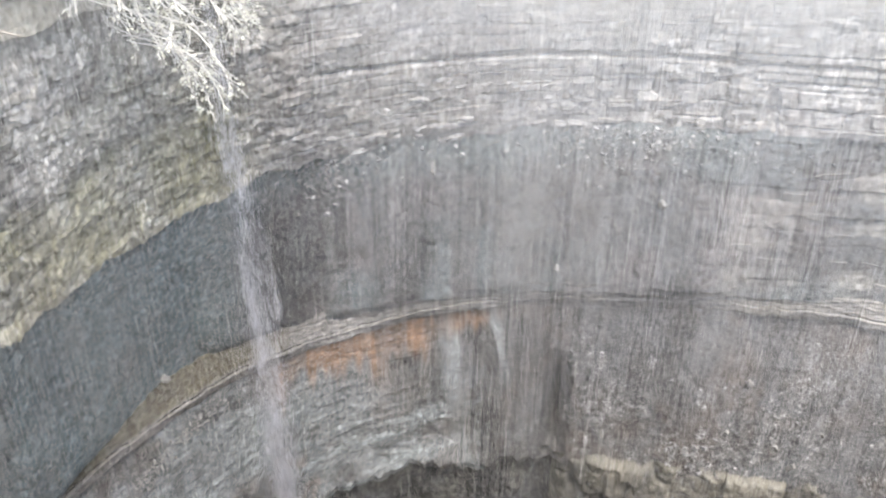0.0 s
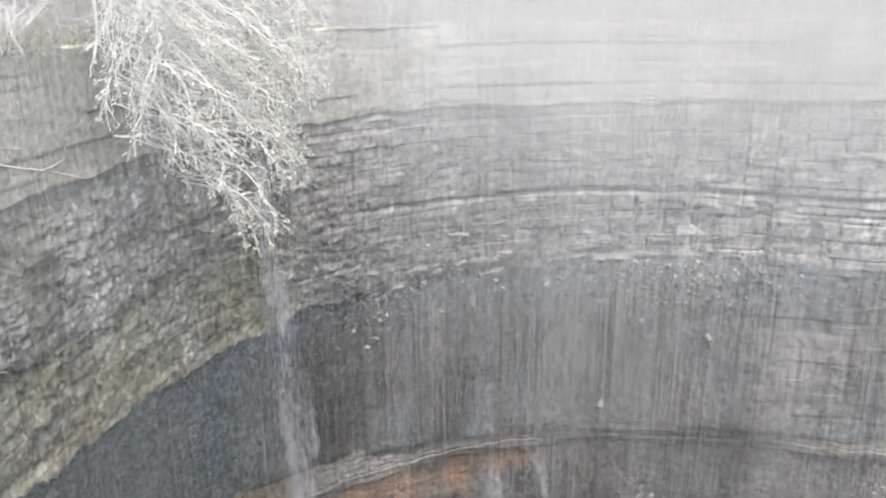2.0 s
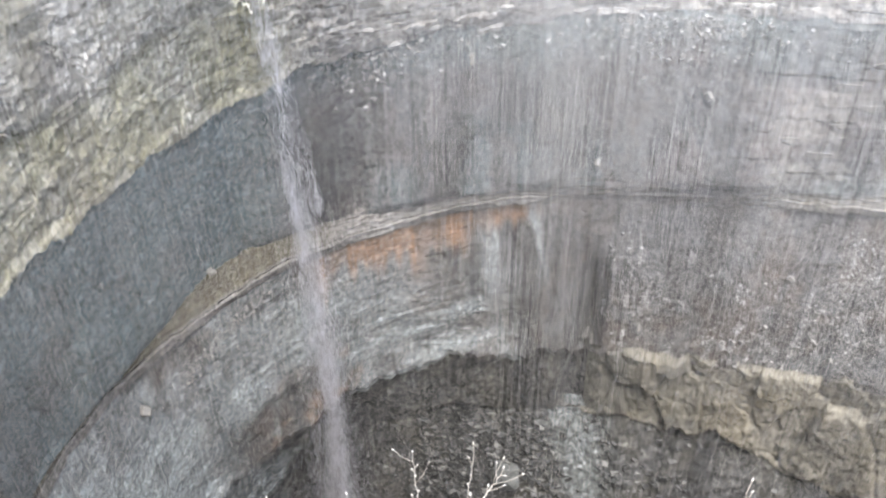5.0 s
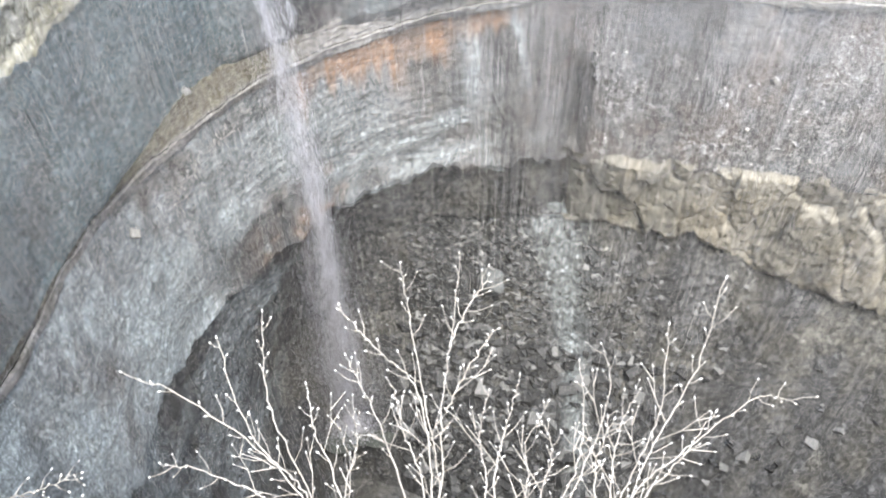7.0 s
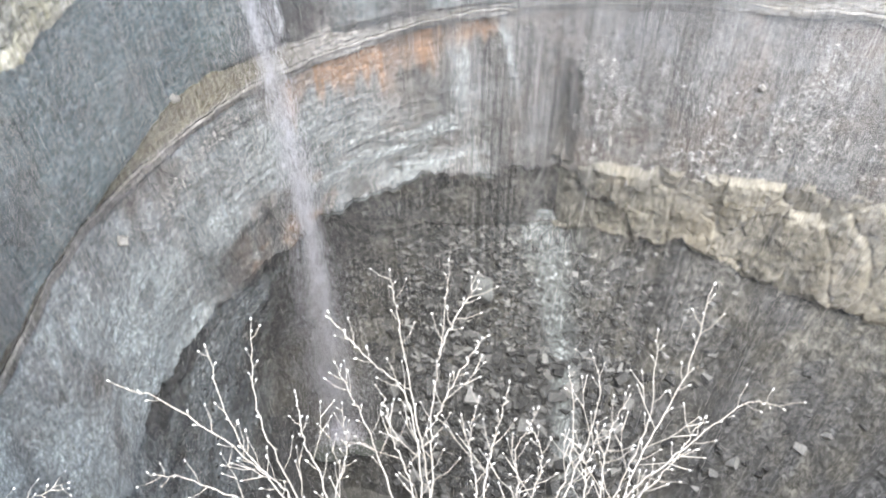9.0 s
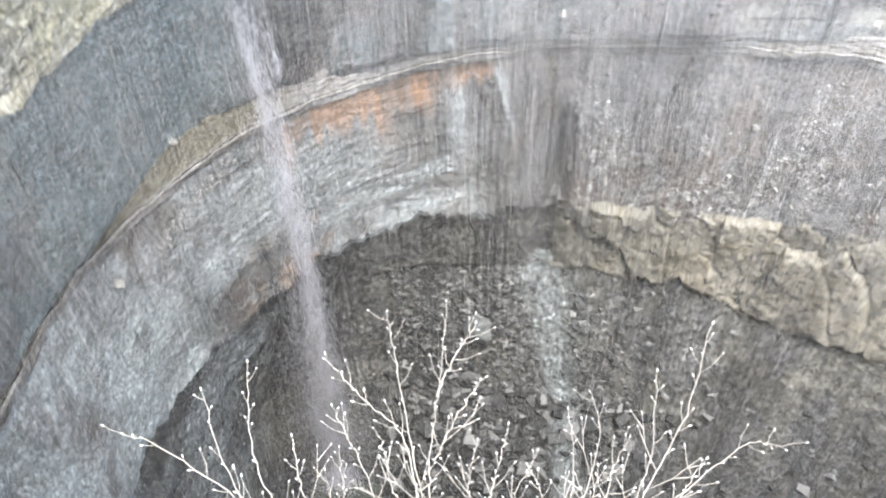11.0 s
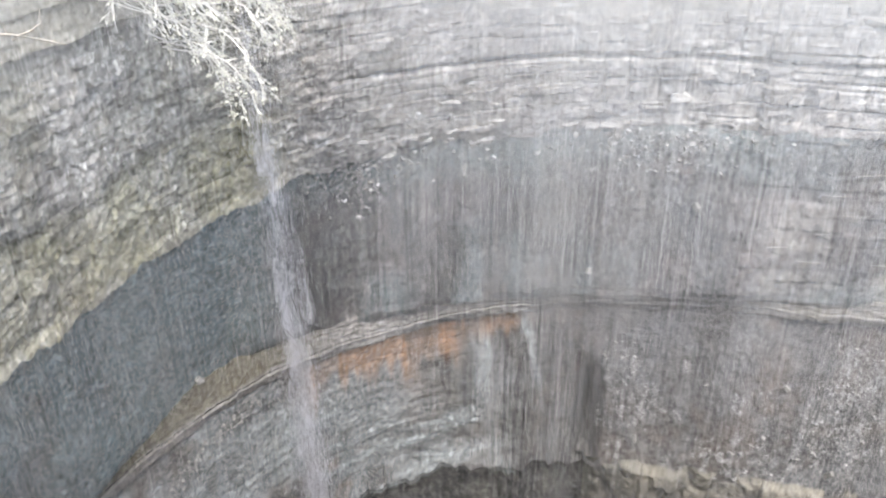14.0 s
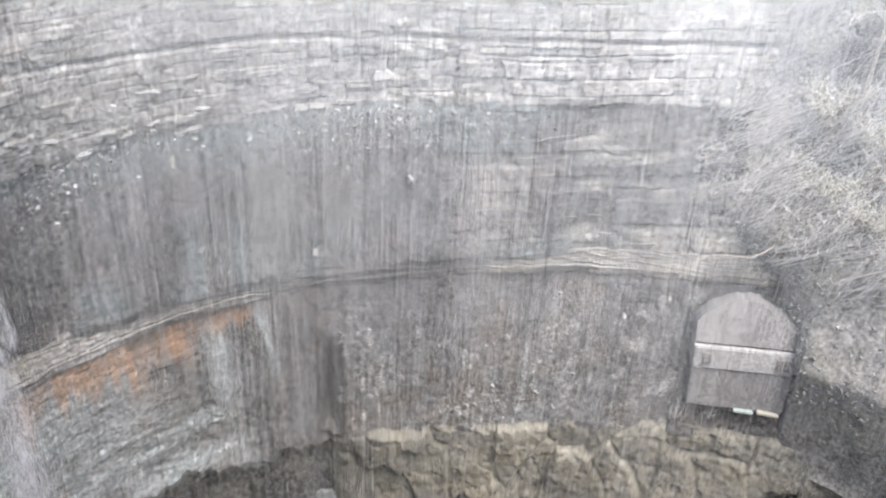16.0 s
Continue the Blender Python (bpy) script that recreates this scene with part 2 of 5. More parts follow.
def build_pool(nt, b):
    b.inputs["Base Color"].default_value = (0.06, 0.065, 0.06, 1)
    bump(nt, b, noise_tex(nt, coords(nt), 4.0, 4, 0.6), 0.5, 0.05)


POOL = mat("pool_water", build_pool, 0.08)


# ---- plan of the gorge: distance from the eye's plumb line by azimuth, level by level ----
AZK = np.array([-95, -65, -44, -32, -20, -8, 4, 16, 28, 40, 60, 95.0])
LEVELS = {                                  # depth below the eye, distances at AZK
    "rim": (1.0, [8, 11, 14.5, 17.3, 22, 26, 28.5, 30.3, 31, 36, 44, 40]),
    "cap": (3.6, [7.5, 10.5, 13.2, 16.3, 21, 25, 27.2, 29.2, 30.4, 35.2, 43, 39]),
    "dolo": (9.5, [7.5, 10.5, 13.2, 16.7, 21.5, 25.3, 27.8, 29.6, 30.2, 33.5, 40, 36]),
    "foot": (15.3, [8.5, 12, 15.2, 18.8, 23.4, 24.8, 26.5, 27.4, 29.4, 31.4, 36, 32]),
    "ledge": (16.0, [8.6, 12.2, 15.4, 19.2, 22.2, 24.8, 26.6, 27.5, 29.4, 31.0, 35, 31]),
    "iron": (23.3, [8.5, 12, 14.6, 18.6, 21.7, 24.5, 25.6, 26.3, 27.2, 29.6, 32, 28]),
    "sand": (26.8, [8.5, 12, 14.8, 18.9, 23.3, 25.6, 25.9, 26, 26.8, 28.4, 30, 26]),
    "mid": (33.0, [8, 11.5, 14.5, 18.5, 25.4, 25.4, 23.8, 23.5, 24.5, 25.5, 26.5, 22]),
    "floor": (42.5, [8, 11, 13, 16, 21.3, 19.2, 15.8, 15, 16.5, 18.5, 19, 15]),
}


def smooth_interp(az, xs, ys):
    offs = np.linspace(-5, 5, 9)
    w = np.cos(offs / 5.6 * math.pi / 2)
    return sum(wk * np.interp(az + o, xs, ys) for wk, o in zip(w, offs)) / w.sum()


def level(name, az):
    return smooth_interp(np.asarray(az, float), AZK, LEVELS[name][1])


def depth(name):
    return LEVELS[name][0]


UNEVEN = {"rim": 0.5, "cap": 0.5, "dolo": 0.9, "foot": 0.4, "ledge": 0.4, "iron": 1.9, "sand": 1.2, "mid": 0.0, "floor": 0.0}


def line_shift(name, az):
    """How far a bed's line wanders up and down along the wall."""
    s = np.radians(az) * 25.0
    k = {"iron": 1 - 0.5 * smoothstep(8, 14, az), "sand": smoothstep(8, 14, az) + 0.75}.get(name, 1.0)
    drop = 2.0 * smoothstep(22, 33, np.asarray(az, float)) if name == "sand" else 0.0
    return drop + UNEVEN[name] * k * fbm(s * 0.6, s * 0, 300 + len(name) * 7, 6, 0.65)


def hsh(i, j, seed):
    n = (i.astype(np.int64) * 374761393 + j.astype(np.int64) * 668265263 + seed * 1442695041) & 0xFFFFFFFF
    n = ((n ^ (n >> 13)) * 1274126177) & 0xFFFFFFFF
    return ((n ^ (n >> 16)) & 0xFFFFFF) / float(0xFFFFFF)


def vnoise(x, y, seed=0):
    xi, yi = np.floor(x), np.floor(y)
    fx, fy = x - xi, y - yi
    fx, fy = fx * fx * (3 - 2 * fx), fy * fy * (3 - 2 * fy)
    a, b = hsh(xi, yi, seed), hsh(xi + 1, yi, seed)
    c, d = hsh(xi, yi + 1, seed), hsh(xi + 1, yi + 1, seed)
    return (a * (1 - fx) + b * fx) * (1 - fy) + (c * (1 - fx) + d * fx) * fy


def fbm(x, y, seed=0, octaves=5, gain=0.55):
    v, amp, tot = 0, 1.0, 0
    for k in range(octaves):
        v = v + amp * (vnoise(x * 2 ** k, y * 2 ** k, seed + k * 17) - 0.5)
        tot += amp
        amp *= gain
    return v / tot


def smoothstep(a, b, x):
    t = np.clip((x - a) / (b - a), 0, 1)
    return t * t * (3 - 2 * t)


def blocks(s, h, seed, thick, width, joint=0.05, rows=0.5):
    """Offset of jointed beds: each bed steps in or out, and each block in it a little more; joints are cut back."""
    hh = h + 0.12 * fbm(s * 0.15, h * 0.3, seed + 5, 3)
    row = np.floor(hh / thick + 0.6 * (vnoise(np.floor(hh / thick / 3), hh * 0, seed + 9)))
    rfrac = hh / thick + 0.6 * vnoise(np.floor(hh / thick / 3), hh * 0, seed + 9) - row
    wrow = width * (0.6 + 0.9 * hsh(row, row * 0, seed + 2))
    ss = s / wrow + hsh(row, row * 0 + 3, seed) * 7 + 0.25 * fbm(s * 0.4, h * 0.8, seed + 31, 2)
    col = np.floor(ss)
    cfrac = ss - col
    off = rows * (hsh(row, row * 0 + 1, seed + 3) - 0.5) + (hsh(row, col, seed + 4) - 0.5)
    cut = np.where((rfrac < joint * 2.2) | (cfrac * wrow < joint * 1.6), 1.0, 0.0)
    return off, cut


def chunks(x, y, seed):
    """Broken rock: cells with tilted faces; gives the face's offset and the distance to the nearest joint."""
    xi, yi = np.floor(x), np.floor(y)
    d1, d2, off = np.full(x.shape, 9.0), np.full(x.shape, 9.0), np.zeros(x.shape)
    for i in (-1, 0, 1):
        for j in (-1, 0, 1):
            cx, cy = xi + i, yi + j
            dx, dy = x - cx - hsh(cx, cy, seed), y - cy - hsh(cx, cy, seed + 1)
            d = np.maximum(np.abs(dx), np.abs(dy)) * 0.6 + 0.4 * np.hypot(dx, dy)
            o = hsh(cx, cy, seed + 2) - 0.5 + 1.4 * dx * (hsh(cx, cy, seed + 3) - 0.5) + 1.4 * dy * (hsh(cx, cy, seed + 4) - 0.5)
            near1 = d < d1
            d2 = np.where(near1, d1, np.minimum(d2, d))
            off = np.where(near1, o, off)
            d1 = np.where(near1, d, d1)
    return off, d2 - d1


def place(az, d, h):
    a = np.radians(az)
    return np.stack([d * np.sin(a), d * np.cos(a), EYE - h], -1)


def sheet(name, pts, mtl, attrs=None, smooth=True, parent=None, plan=None):
    """A grid of points, rows by columns, as one mesh."""
    r, c = pts.shape[:2]
    idx = np.arange(r * c).reshape(r, c)
    quads = np.stack([idx[:-1, :-1], idx[1:, :-1], idx[1:, 1:], idx[:-1, 1:]], -1).reshape(-1, 4)
    me = bpy.data.meshes.new(name)
    me.from_pydata(pts.reshape(-1, 3).tolist(), [], quads.tolist())
    for k, v in (attrs or {}).items():
        me.attributes.new(k, "FLOAT", "POINT").data.foreach_set("value", np.ascontiguousarray(np.broadcast_to(v, (r, c)), dtype=np.float32).ravel())
    if plan is None:
        plan = (pts[..., 0], pts[..., 1])
    pv = np.zeros((r, c, 3), np.float32)
    pv[..., 0], pv[..., 1] = plan
    me.attributes.new("plan", "FLOAT_VECTOR", "POINT").data.foreach_set("vector", pv.ravel())
    if smooth:
        me.polygons.foreach_set("use_smooth", np.ones(len(me.polygons), bool))
    me.materials.append(mtl)
    me.update()
    ob = new(name, me)
    if parent is not None:
        ob.parent = parent
    return ob


AZ = np.concatenate([np.arange(-95, -46, 0.7), np.arange(-46, 52, 0.13), np.arange(52, 95.5, 0.7)])


GRID = {}                                   # distances and depths of each finished bed


def stratum(name, top, bottom, rows, mtl, relief, stains=None, htop=0.0, hbot=0.0, label="", dtop=0.0, dbot=0.0):
    """One bed of the wall, from one level's line down to the next one's."""
    v = np.linspace(0, 1, rows)[:, None]
    az = AZ[None, :]
    h = (depth(top) + htop + line_shift(top, az)) * (1 - v) + (depth(bottom) + hbot + line_shift(bottom, az)) * v
    d = (level(top, az) + dtop) * (1 - v) + (level(bottom, az) + dbot) * v
    s = np.radians(az) * 25.0 + 0 * v
    run = np.zeros_like(d)
    run[1:] = np.cumsum(np.hypot(np.diff(h, axis=0), np.diff(d, axis=0)), axis=0)
    run += h[:1]
    out = relief(s, h, v + 0 * az, az + 0 * v)
    d = d - out * (0.3 + 0.7 * smoothstep(0, 0.06, v) * smoothstep(1, 0.94, v))      # proud is nearer
    h = h + 0.10 * fbm(s * 0.35, h * 0.2, 77, 3) * smoothstep(0, 0.1, v) * smoothstep(1, 0.9, v)
    at = {"stain": np.zeros_like(d), "wet": np.zeros_like(d)}
    if stains:
        at.update(stains(s, h, v + 0 * az, az + 0 * v))
    ob = sheet(name, place(az + 0 * v, d, h), mtl, at, plan=(s, run - 0.5 * out))
    tagged(ob, label, "rock wall", kind="structure")
    GRID[name] = (d, h)
    return ob


# cap: massive pale beds above an undercut
def cap_relief(s, h, v, az):
    o, cut = blocks(s, h, 11, 0.62, 2.6, 0.022, 0.35)
    cut = cut * smoothstep(-0.14, 0.02, fbm(s * 0.5, h * 0.8, 13, 4))
    o2, cut2 = blocks(s, h, 17, 0.4, 1.2, 0.03, 0.2)
    cut2 = cut2 * smoothstep(-0.02, 0.1, fbm(s * 0.6, h * 0.9, 18, 4))
    return 0.12 * o - 0.06 * cut + 0.06 * o2 - 0.04 * cut2 + 0.3 * fbm(s * 0.3, h * 0.4, 3) + 0.06 * fbm(s * 4, h * 4, 8, 4)


# wet only darkens the left end; the paler right has haze painted in
wall_cap = stratum("wall_cap", "rim", "cap", 60, CAP, cap_relief, stains=lambda s, h, v, az: {"wet": smoothstep(2, -14, az)}, label="pale massive dolostone cap beds at the rim of the bowl")


# bedded dolostone: many thin jointed beds with one deep open seam
def dolo_relief(s, h, v, az):
    o1, c1 = blocks(s, h, 21, 0.2, 2.4, 0.03, 0.3)
    c1 = c1 * smoothstep(0.0, 0.12, fbm(s * 0.6, h * 1.5, 14, 4))
    o2, c2 = blocks(s, h, 22, 0.62, 1.5, 0.035, 0.15)
    c2 = c2 * smoothstep(-0.1, 0.05, fbm(s * 0.5, h * 0.7, 15, 4))
    o3, c3 = blocks(s, h, 23, 0.36, 0.8, 0.03, 0.1)
    c3 = c3 * smoothstep(0.0, 0.1, fbm(s * 0.9, h * 0.9, 16, 4))
    o4, c4 = blocks(s, h, 29, 0.2, 0.42, 0.025, 0.1)
    seam = np.exp(-((h - 6.75 - 0.012 * az - 0.25 * fbm(s * 0.5, h * 0, 27, 3)) / 0.08) ** 2) * smoothstep(-14, 2, az) * np.clip(0.75 + 1.6 * fbm(s * 0.4, h * 0.1, 26, 4), 0.15, 1.2)
    o5, c5 = blocks(s, h, 25, 0.95, 0.62, 0.05, 0.15)
    c5 = c5 * smoothstep(-0.05, 0.08, fbm(s * 0.7, h * 0.5, 28, 4))
    left = smoothstep(-10, -20, az)
    right = smoothstep(2, 10, az)
    chip = np.where(o3 > 0.3, 0.16, 0.0)
    rough = fbm(s * 0.9, h * 1.1, 6, 6, 0.62)
    low = smoothstep(6.9, 7.4, h) * right
    ck1, e1 = chunks(s * 2.4 + 0.3 * fbm(s * 0.5, h * 0.5, 401, 4), h * 1.4 + 0.25 * fbm(s * 0.6, h * 0.6, 402, 4), 403)
    ck2, e2 = chunks(s * 5.5 + 0.3 * fbm(s * 1.2, h * 1.2, 404, 4), h * 5.0 + 0.2 * fbm(s * 1.2, h * 1.2, 405, 4), 406)
    broken = (0.09 * ck1 + 0.06 * ck2) * (0.12 + 0.88 * smoothstep(-6, -15, az))
    under = smoothstep(0.5, 0.58, v + 0.16 * fbm(s * 0.4, h * 0.3, 42, 5)) * smoothstep(-12, -17, az)
    return broken - 0.14 * under + 0.018 * o1 - 0.012 * c1 + (0.03 + 0.1 * low) * o2 - (0.03 + 0.05 * low) * c2 * (1 - 0.8 * left) + (chip * 0.4 + left * (0.03 * o3 + 0.04 * o4 - 0.02 * c4) - 0.05 * c3 * (1 - 0.7 * left)) * (1 - 0.4 * right) - 0.45 * seam + right * (0.1 * o5 - 0.12 * c5) \
        + (0.18 + 0.08 * left) * rough + 0.5 * fbm(s * 0.2, h * 0.2, 9, 3) - 0.25 * smoothstep(0.04, 0, v) + 0.1 * np.where(fbm(s * 0.5, h * 0.05, 12, 3) > 0.12, -1.6, 0) * right


def dolo_stain(s, h, v, az):
    moss = smoothstep(-10, -17, az) * (0.55 + 0.6 * v) * np.clip(0.55 + 2.6 * fbm(s * 0.5, h * 0.6, 40, 6, 0.65), 0, 1)
    under = smoothstep(0.5, 0.6, v + 0.16 * fbm(s * 0.4, h * 0.3, 42, 5)) * smoothstep(-12, -17, az)
    moss = np.clip(np.maximum(0.75 * moss, under * (0.75 + 1.4 * fbm(s * 1.2, h * 0.8, 43, 5))), 0, 1)
    seep = smoothstep(-20, -12, az) * smoothstep(8, -2, az) * np.clip(0.62 + 1.9 * fbm(s * 0.5, h * 0.14, 41, 6, 0.65), 0, 1)
    return {"stain": 0.9 * moss, "wet": 0.85 * np.clip(seep, 0, 1)}


wall_dolo = stratum("wall_dolostone", "cap", "dolo", 190, DOLO, dolo_relief, dolo_stain, htop=0.02, dtop=0.12, label="grey bedded dolostone cliff with open joints and mossy patches")


# upper shale: crumbling, fluted
def shale_relief(s, h, v, az):
    fl = fbm(s * 0.9, h * 0.12, 50, 5)
    o, c = blocks(s, h, 24, 0.5, 2.2)
    right = smoothstep(14, 26, az)
    return 0.9 * fbm(s * 0.22, h * 0.2, 51, 3) + 0.4 * fl + 0.2 * fbm(s * 2.2, h * 2.0, 52, 5, 0.7) + right * (0.1 * o - 0.012 * c)


def shale_stain(s, h, v, az):
    n = fbm(s * 0.25, h * 0.3, 61, 4)
    top = smoothstep(0.26, 0.03, v + 0.5 * n) * smoothstep(34, 20, az)
    foot = smoothstep(0.4, 0.8, v + 0.6 * n) * smoothstep(-12, -7, az) * smoothstep(15, 9, az) * np.clip(0.25 + 3.2 * fbm(s * 1.0, h * 0.16, 65, 5), 0, 1)
    left = smoothstep(-13, -22, az) * np.clip(0.75 + 1.5 * n + 1.2 * fbm(s * 0.9, h * 0.6, 64, 5), 0.1, 1)
    beds = smoothstep(20, 26, az) * smoothstep(-0.04, 0.08, fbm(s * 0.2, h * 1.15, 62, 4)) * smoothstep(-0.25, 0.1, fbm(s * 0.9, h * 0.15, 63, 4)) * smoothstep(0.05, 0.35, v)
    return {"stain": 0.85 * np.clip(0.4 * top + 0.8 * foot + left + 0.25 * smoothstep(0.05, 0.2, n), 0, 1), "wet": 0.9 * beds}


wall_shale = stratum("wall_upper_shale", "dolo", "foot", 120, SHALE, shale_relief, shale_stain, dtop=0.06, hbot=0.3, label="blue-grey crumbling shale wall under the dolostone")


# ledge: a sloping bench and a thin pale bed at its edge
def ledge_relief(s, h, v, az):
    return 0.14 * fbm(s * 0.9, v * 4, 70, 5) + 0.1 * fbm(s * 3.5, v * 14, 73, 4)


def ledge_stain(s, h, v, az):
    return {"wet": smoothstep(-11, -17, az) * smoothstep(1.0, 0.9, v), "stain": 0.95 * smoothstep(2, 7, az) * smoothstep(25, 20, az)}


ledge = stratum("ledge", "foot", "ledge", 48, BAND, ledge_relief, ledge_stain, dtop=0.1, label="olive-grey debris bench along a pale limestone ledge")


def edge_relief(s, h, v, az):
    lost = smoothstep(3, 8, az) * smoothstep(25, 21, az)
    return 0.16 * (1 - 1.2 * lost) + 0.25 * fbm(s * 0.7, h * 2, 71, 4) + 0.12 * fbm(s * 2.5, h * 4, 72, 4)


def edge_stain(s, h, v, az):
    return {"wet": 0 * az, "stain": 0.95 * smoothstep(2, 7, az) * smoothstep(25, 20, az)}


ledge_edge = stratum("wall_ledge_edge", "ledge", "ledge", 14, BAND, edge_relief, edge_stain, hbot=0.38, dbot=0.1, label="thin pale limestone bed at the ledge's edge")


# iron-stained and pale blue shale below the ledge
def iron_relief(s, h, v, az):
    o, c = blocks(s, h, 81, 0.34, 2.5, 0.04)
    fl = fbm(s * 0.8, h * 0.1, 82, 5)
    fine = fbm(s * 2.2 + 0.12 * h + 1.6 * fbm(s * 0.4, h * 0.35, 183, 3), h * 0.12, 182, 4)
    flute = smoothstep(-4, 4, az) * smoothstep(16, 8, az)
    right = smoothstep(11, 16, az)
    return (0.035 * o - 0.02 * c) * (1 - right) * (0.4 + smoothstep(-26, -16, az)) * (1 - flute) + (0.25 + 0.15 * flute) * fl + 0.22 * flute * fine + 0.5 * fbm(s * 0.25, h * 0.3, 83, 3) + 0.16 * fbm(s * 2.4, h * 2.6, 84, 5, 0.7) + 0.4 * smoothstep(0.75, 1, v) * (1 - right) * smoothstep(-24, -16, az) - 1.5 * np.exp(-((az - 10.2) / 0.9) ** 2) * smoothstep(0.2, 0.7, v)


def iron_stain(s, h, v, az):
    drip = (0.16 + 0.8 * np.maximum(fbm(s * 1.6, h * 0.03, 85, 5) + 0.2, 0)) * (1 - 0.55 * smoothstep(-4, 5, az))
    orange = (0.45 + 0.55 * smoothstep(-0.1, 0.1, fbm(s * 2.6, h * 0.16, 88, 5))) * smoothstep(-17.5, -12.5, az) * smoothstep(6.5, 2.5, az) * smoothstep(drip, drip * 0.4, v)
    rust = smoothstep(-24, -19, az) * smoothstep(-8, -12, az) * smoothstep(0.5, 0.75, v) * smoothstep(0.02, 0.14, fbm(s * 0.5, h * 0.6, 194, 5))
    orange = np.maximum(orange, 0.4 * rust)
    n = fbm(s * 0.35, h * 0.35, 86, 4)
    bed = fbm(s * 0.08, h * 2.2, 89, 4)
    blue = np.clip(smoothstep(4, -22, az) * (0.56 + 2.0 * n + 0.5 * bed + 0.6 * fbm(s * 1.4, h * 0.9, 187, 5)), 0, 1)
    beds = smoothstep(-17, -12, az) * smoothstep(5, 0, az) * smoothstep(0.42, 0.7, v)
    dark = smoothstep(0.0, 0.12, fbm(s * 0.45, h * 0.45, 188, 5)) * smoothstep(0.4, 0.75, v) * smoothstep(-30, -22, az) * (1 - 0.8 * beds) + 0.6 * smoothstep(0.06, 0.16, fbm(s * 0.8, h * 0.5, 189, 5))
    pale = beds * np.clip(0.3 + 4.0 * fbm(s * 0.22, h * 1.6 + 0.1 * s, 193, 5), 0, 1)
    lean = az + (23 - h) * 0.5
    ribbon = smoothstep(0.5, 5, lean) * smoothstep(11.5, 9.0, lean) * np.clip(0.2 + 4.5 * fbm((s + (23 - h) * 0.2) * 0.9 + 1.0 * fbm(s * 0.4, h * 0.25, 183, 3), h * 0.07, 182, 4), 0, 1)
    return {"stain": orange, "wet": np.maximum(np.maximum(blue * (1 - 0.85 * np.clip(dark, 0, 1)), 0.8 * pale), 0.7 * ribbon)}


wall_iron = stratum("wall_middle_shale", "ledge", "iron", 150, IRON, iron_relief, iron_stain, htop=0.34, dtop=0.1, label="pale blue-grey thin-bedded shale with rust-orange drip stains")


# sandstone band with large blocks
def sand_relief(s, h, v, az):
    right = smoothstep(10.2, 11.8, az)
    wx, wy = s + 0.5 * fbm(s * 0.5, h * 0.5, 90, 5), h + 0.6 * fbm(s * 0.4, h * 0.4, 93, 5)
    big, eb = chunks(wx / 1.6, wy / 3.6 + 0.35 * fbm(s * 0.3, h * 0, 94, 3), 410)
    mid_c, em = chunks(wx / 0.8, wy / 1.3, 411)
    fine, ef = chunks(wx / 0.3, wy / 0.36, 412)
    gully = 0.8 * np.exp(-((az - 9.4) / 1.5) ** 2)
    worn = 0.3 + 0.7 * smoothstep(-0.12, 0.12, fbm(s * 0.35, h * 0.35, 413, 4))
    return -gully + (0.5 * big - 0.1 * smoothstep(0.1, 0, eb) + worn * (0.2 * mid_c - 0.05 * smoothstep(0.1, 0, em)) + 0.07 * fine) * (0.12 + 0.88 * right) \
        + 0.4 * fbm(s * 0.5, h * 0.5, 92, 7, 0.62) + 0.3 * (1 - right) * fbm(s * 1.4, h * 1.6, 192, 6, 0.65) + 0.25 * right * smoothstep(0.5, 0.1, v)


wall_sand = stratum("wall_sandstone", "iron", "sand", 90, SAND, sand_relief, lambda s, h, v, az: {"stain": np.clip(smoothstep(10, 4, az) * 0.8 + 0.5 * smoothstep(24, 18, az), 0, 0.85), "wet": smoothstep(16, 22, az) * smoothstep(-0.06, 0.1, fbm(s * 0.6, h * 0.7, 99, 6, 0.62) + 0.08 * smoothstep(34, 42, az) + 0.06 - 0.2 * v)}, htop=-0.5, dtop=0.4 - 0.3 * smoothstep(-8, 3, AZ[None, :]), label="buff sandstone band broken into large blocks")


# lower slope: dark shale and rubble down to the floor
def low_relief(s, h, v, az):
    return 0.5 * fbm(s * 0.3, h * 0.3, 95, 4) + 0.3 * fbm(s * 2.2, h * 2.2, 96, 5) + 0.4 * fbm(s * 0.9, h * 0.12, 97, 4) * smoothstep(18, 26, az)


def wet_streak(s, h, v, az):
    mid = 8.8 + 0.72 * np.maximum(h - 26.8, 0) + 0.8 * fbm(h * 0.5, h * 0, 98, 3)
    return {"stain": 0.95 * left_foot(s, h, az) + 0.7 * np.exp(-((az - mid) / (3.1 - 1.3 * smoothstep(27, 33, h))) ** 2) * smoothstep(41, 36, h)}


def left_foot(s, h, az):
    """Pale gravelly rock that reaches down below the blue face."""
    edge = np.interp(h, [22, 24, 27, 30, 34, 38], [-12.5, -16.5, -20, -22, -25.5, -29.5])
    spots = np.clip(0.55 + 3.0 * fbm(s * 0.45, h * 0.45, 190, 6, 0.62), 0.0, 1)
    return smoothstep(2.0, -1.5, az - edge + 7 * fbm(s * 0.6, h * 0.6, 191, 5)) * spots


wall_sand.data.materials.append(LOWER)
gd0, gh0 = GRID["wall_sandstone"]
left_cols = np.broadcast_to(AZ[None, :-1] < 10.2, (gd0.shape[0] - 1, len(AZ) - 1))
wall_sand.data.polygons.foreach_set("material_index", left_cols.astype(np.int32).ravel())
azg = AZ[None, :] + 0 * gd0
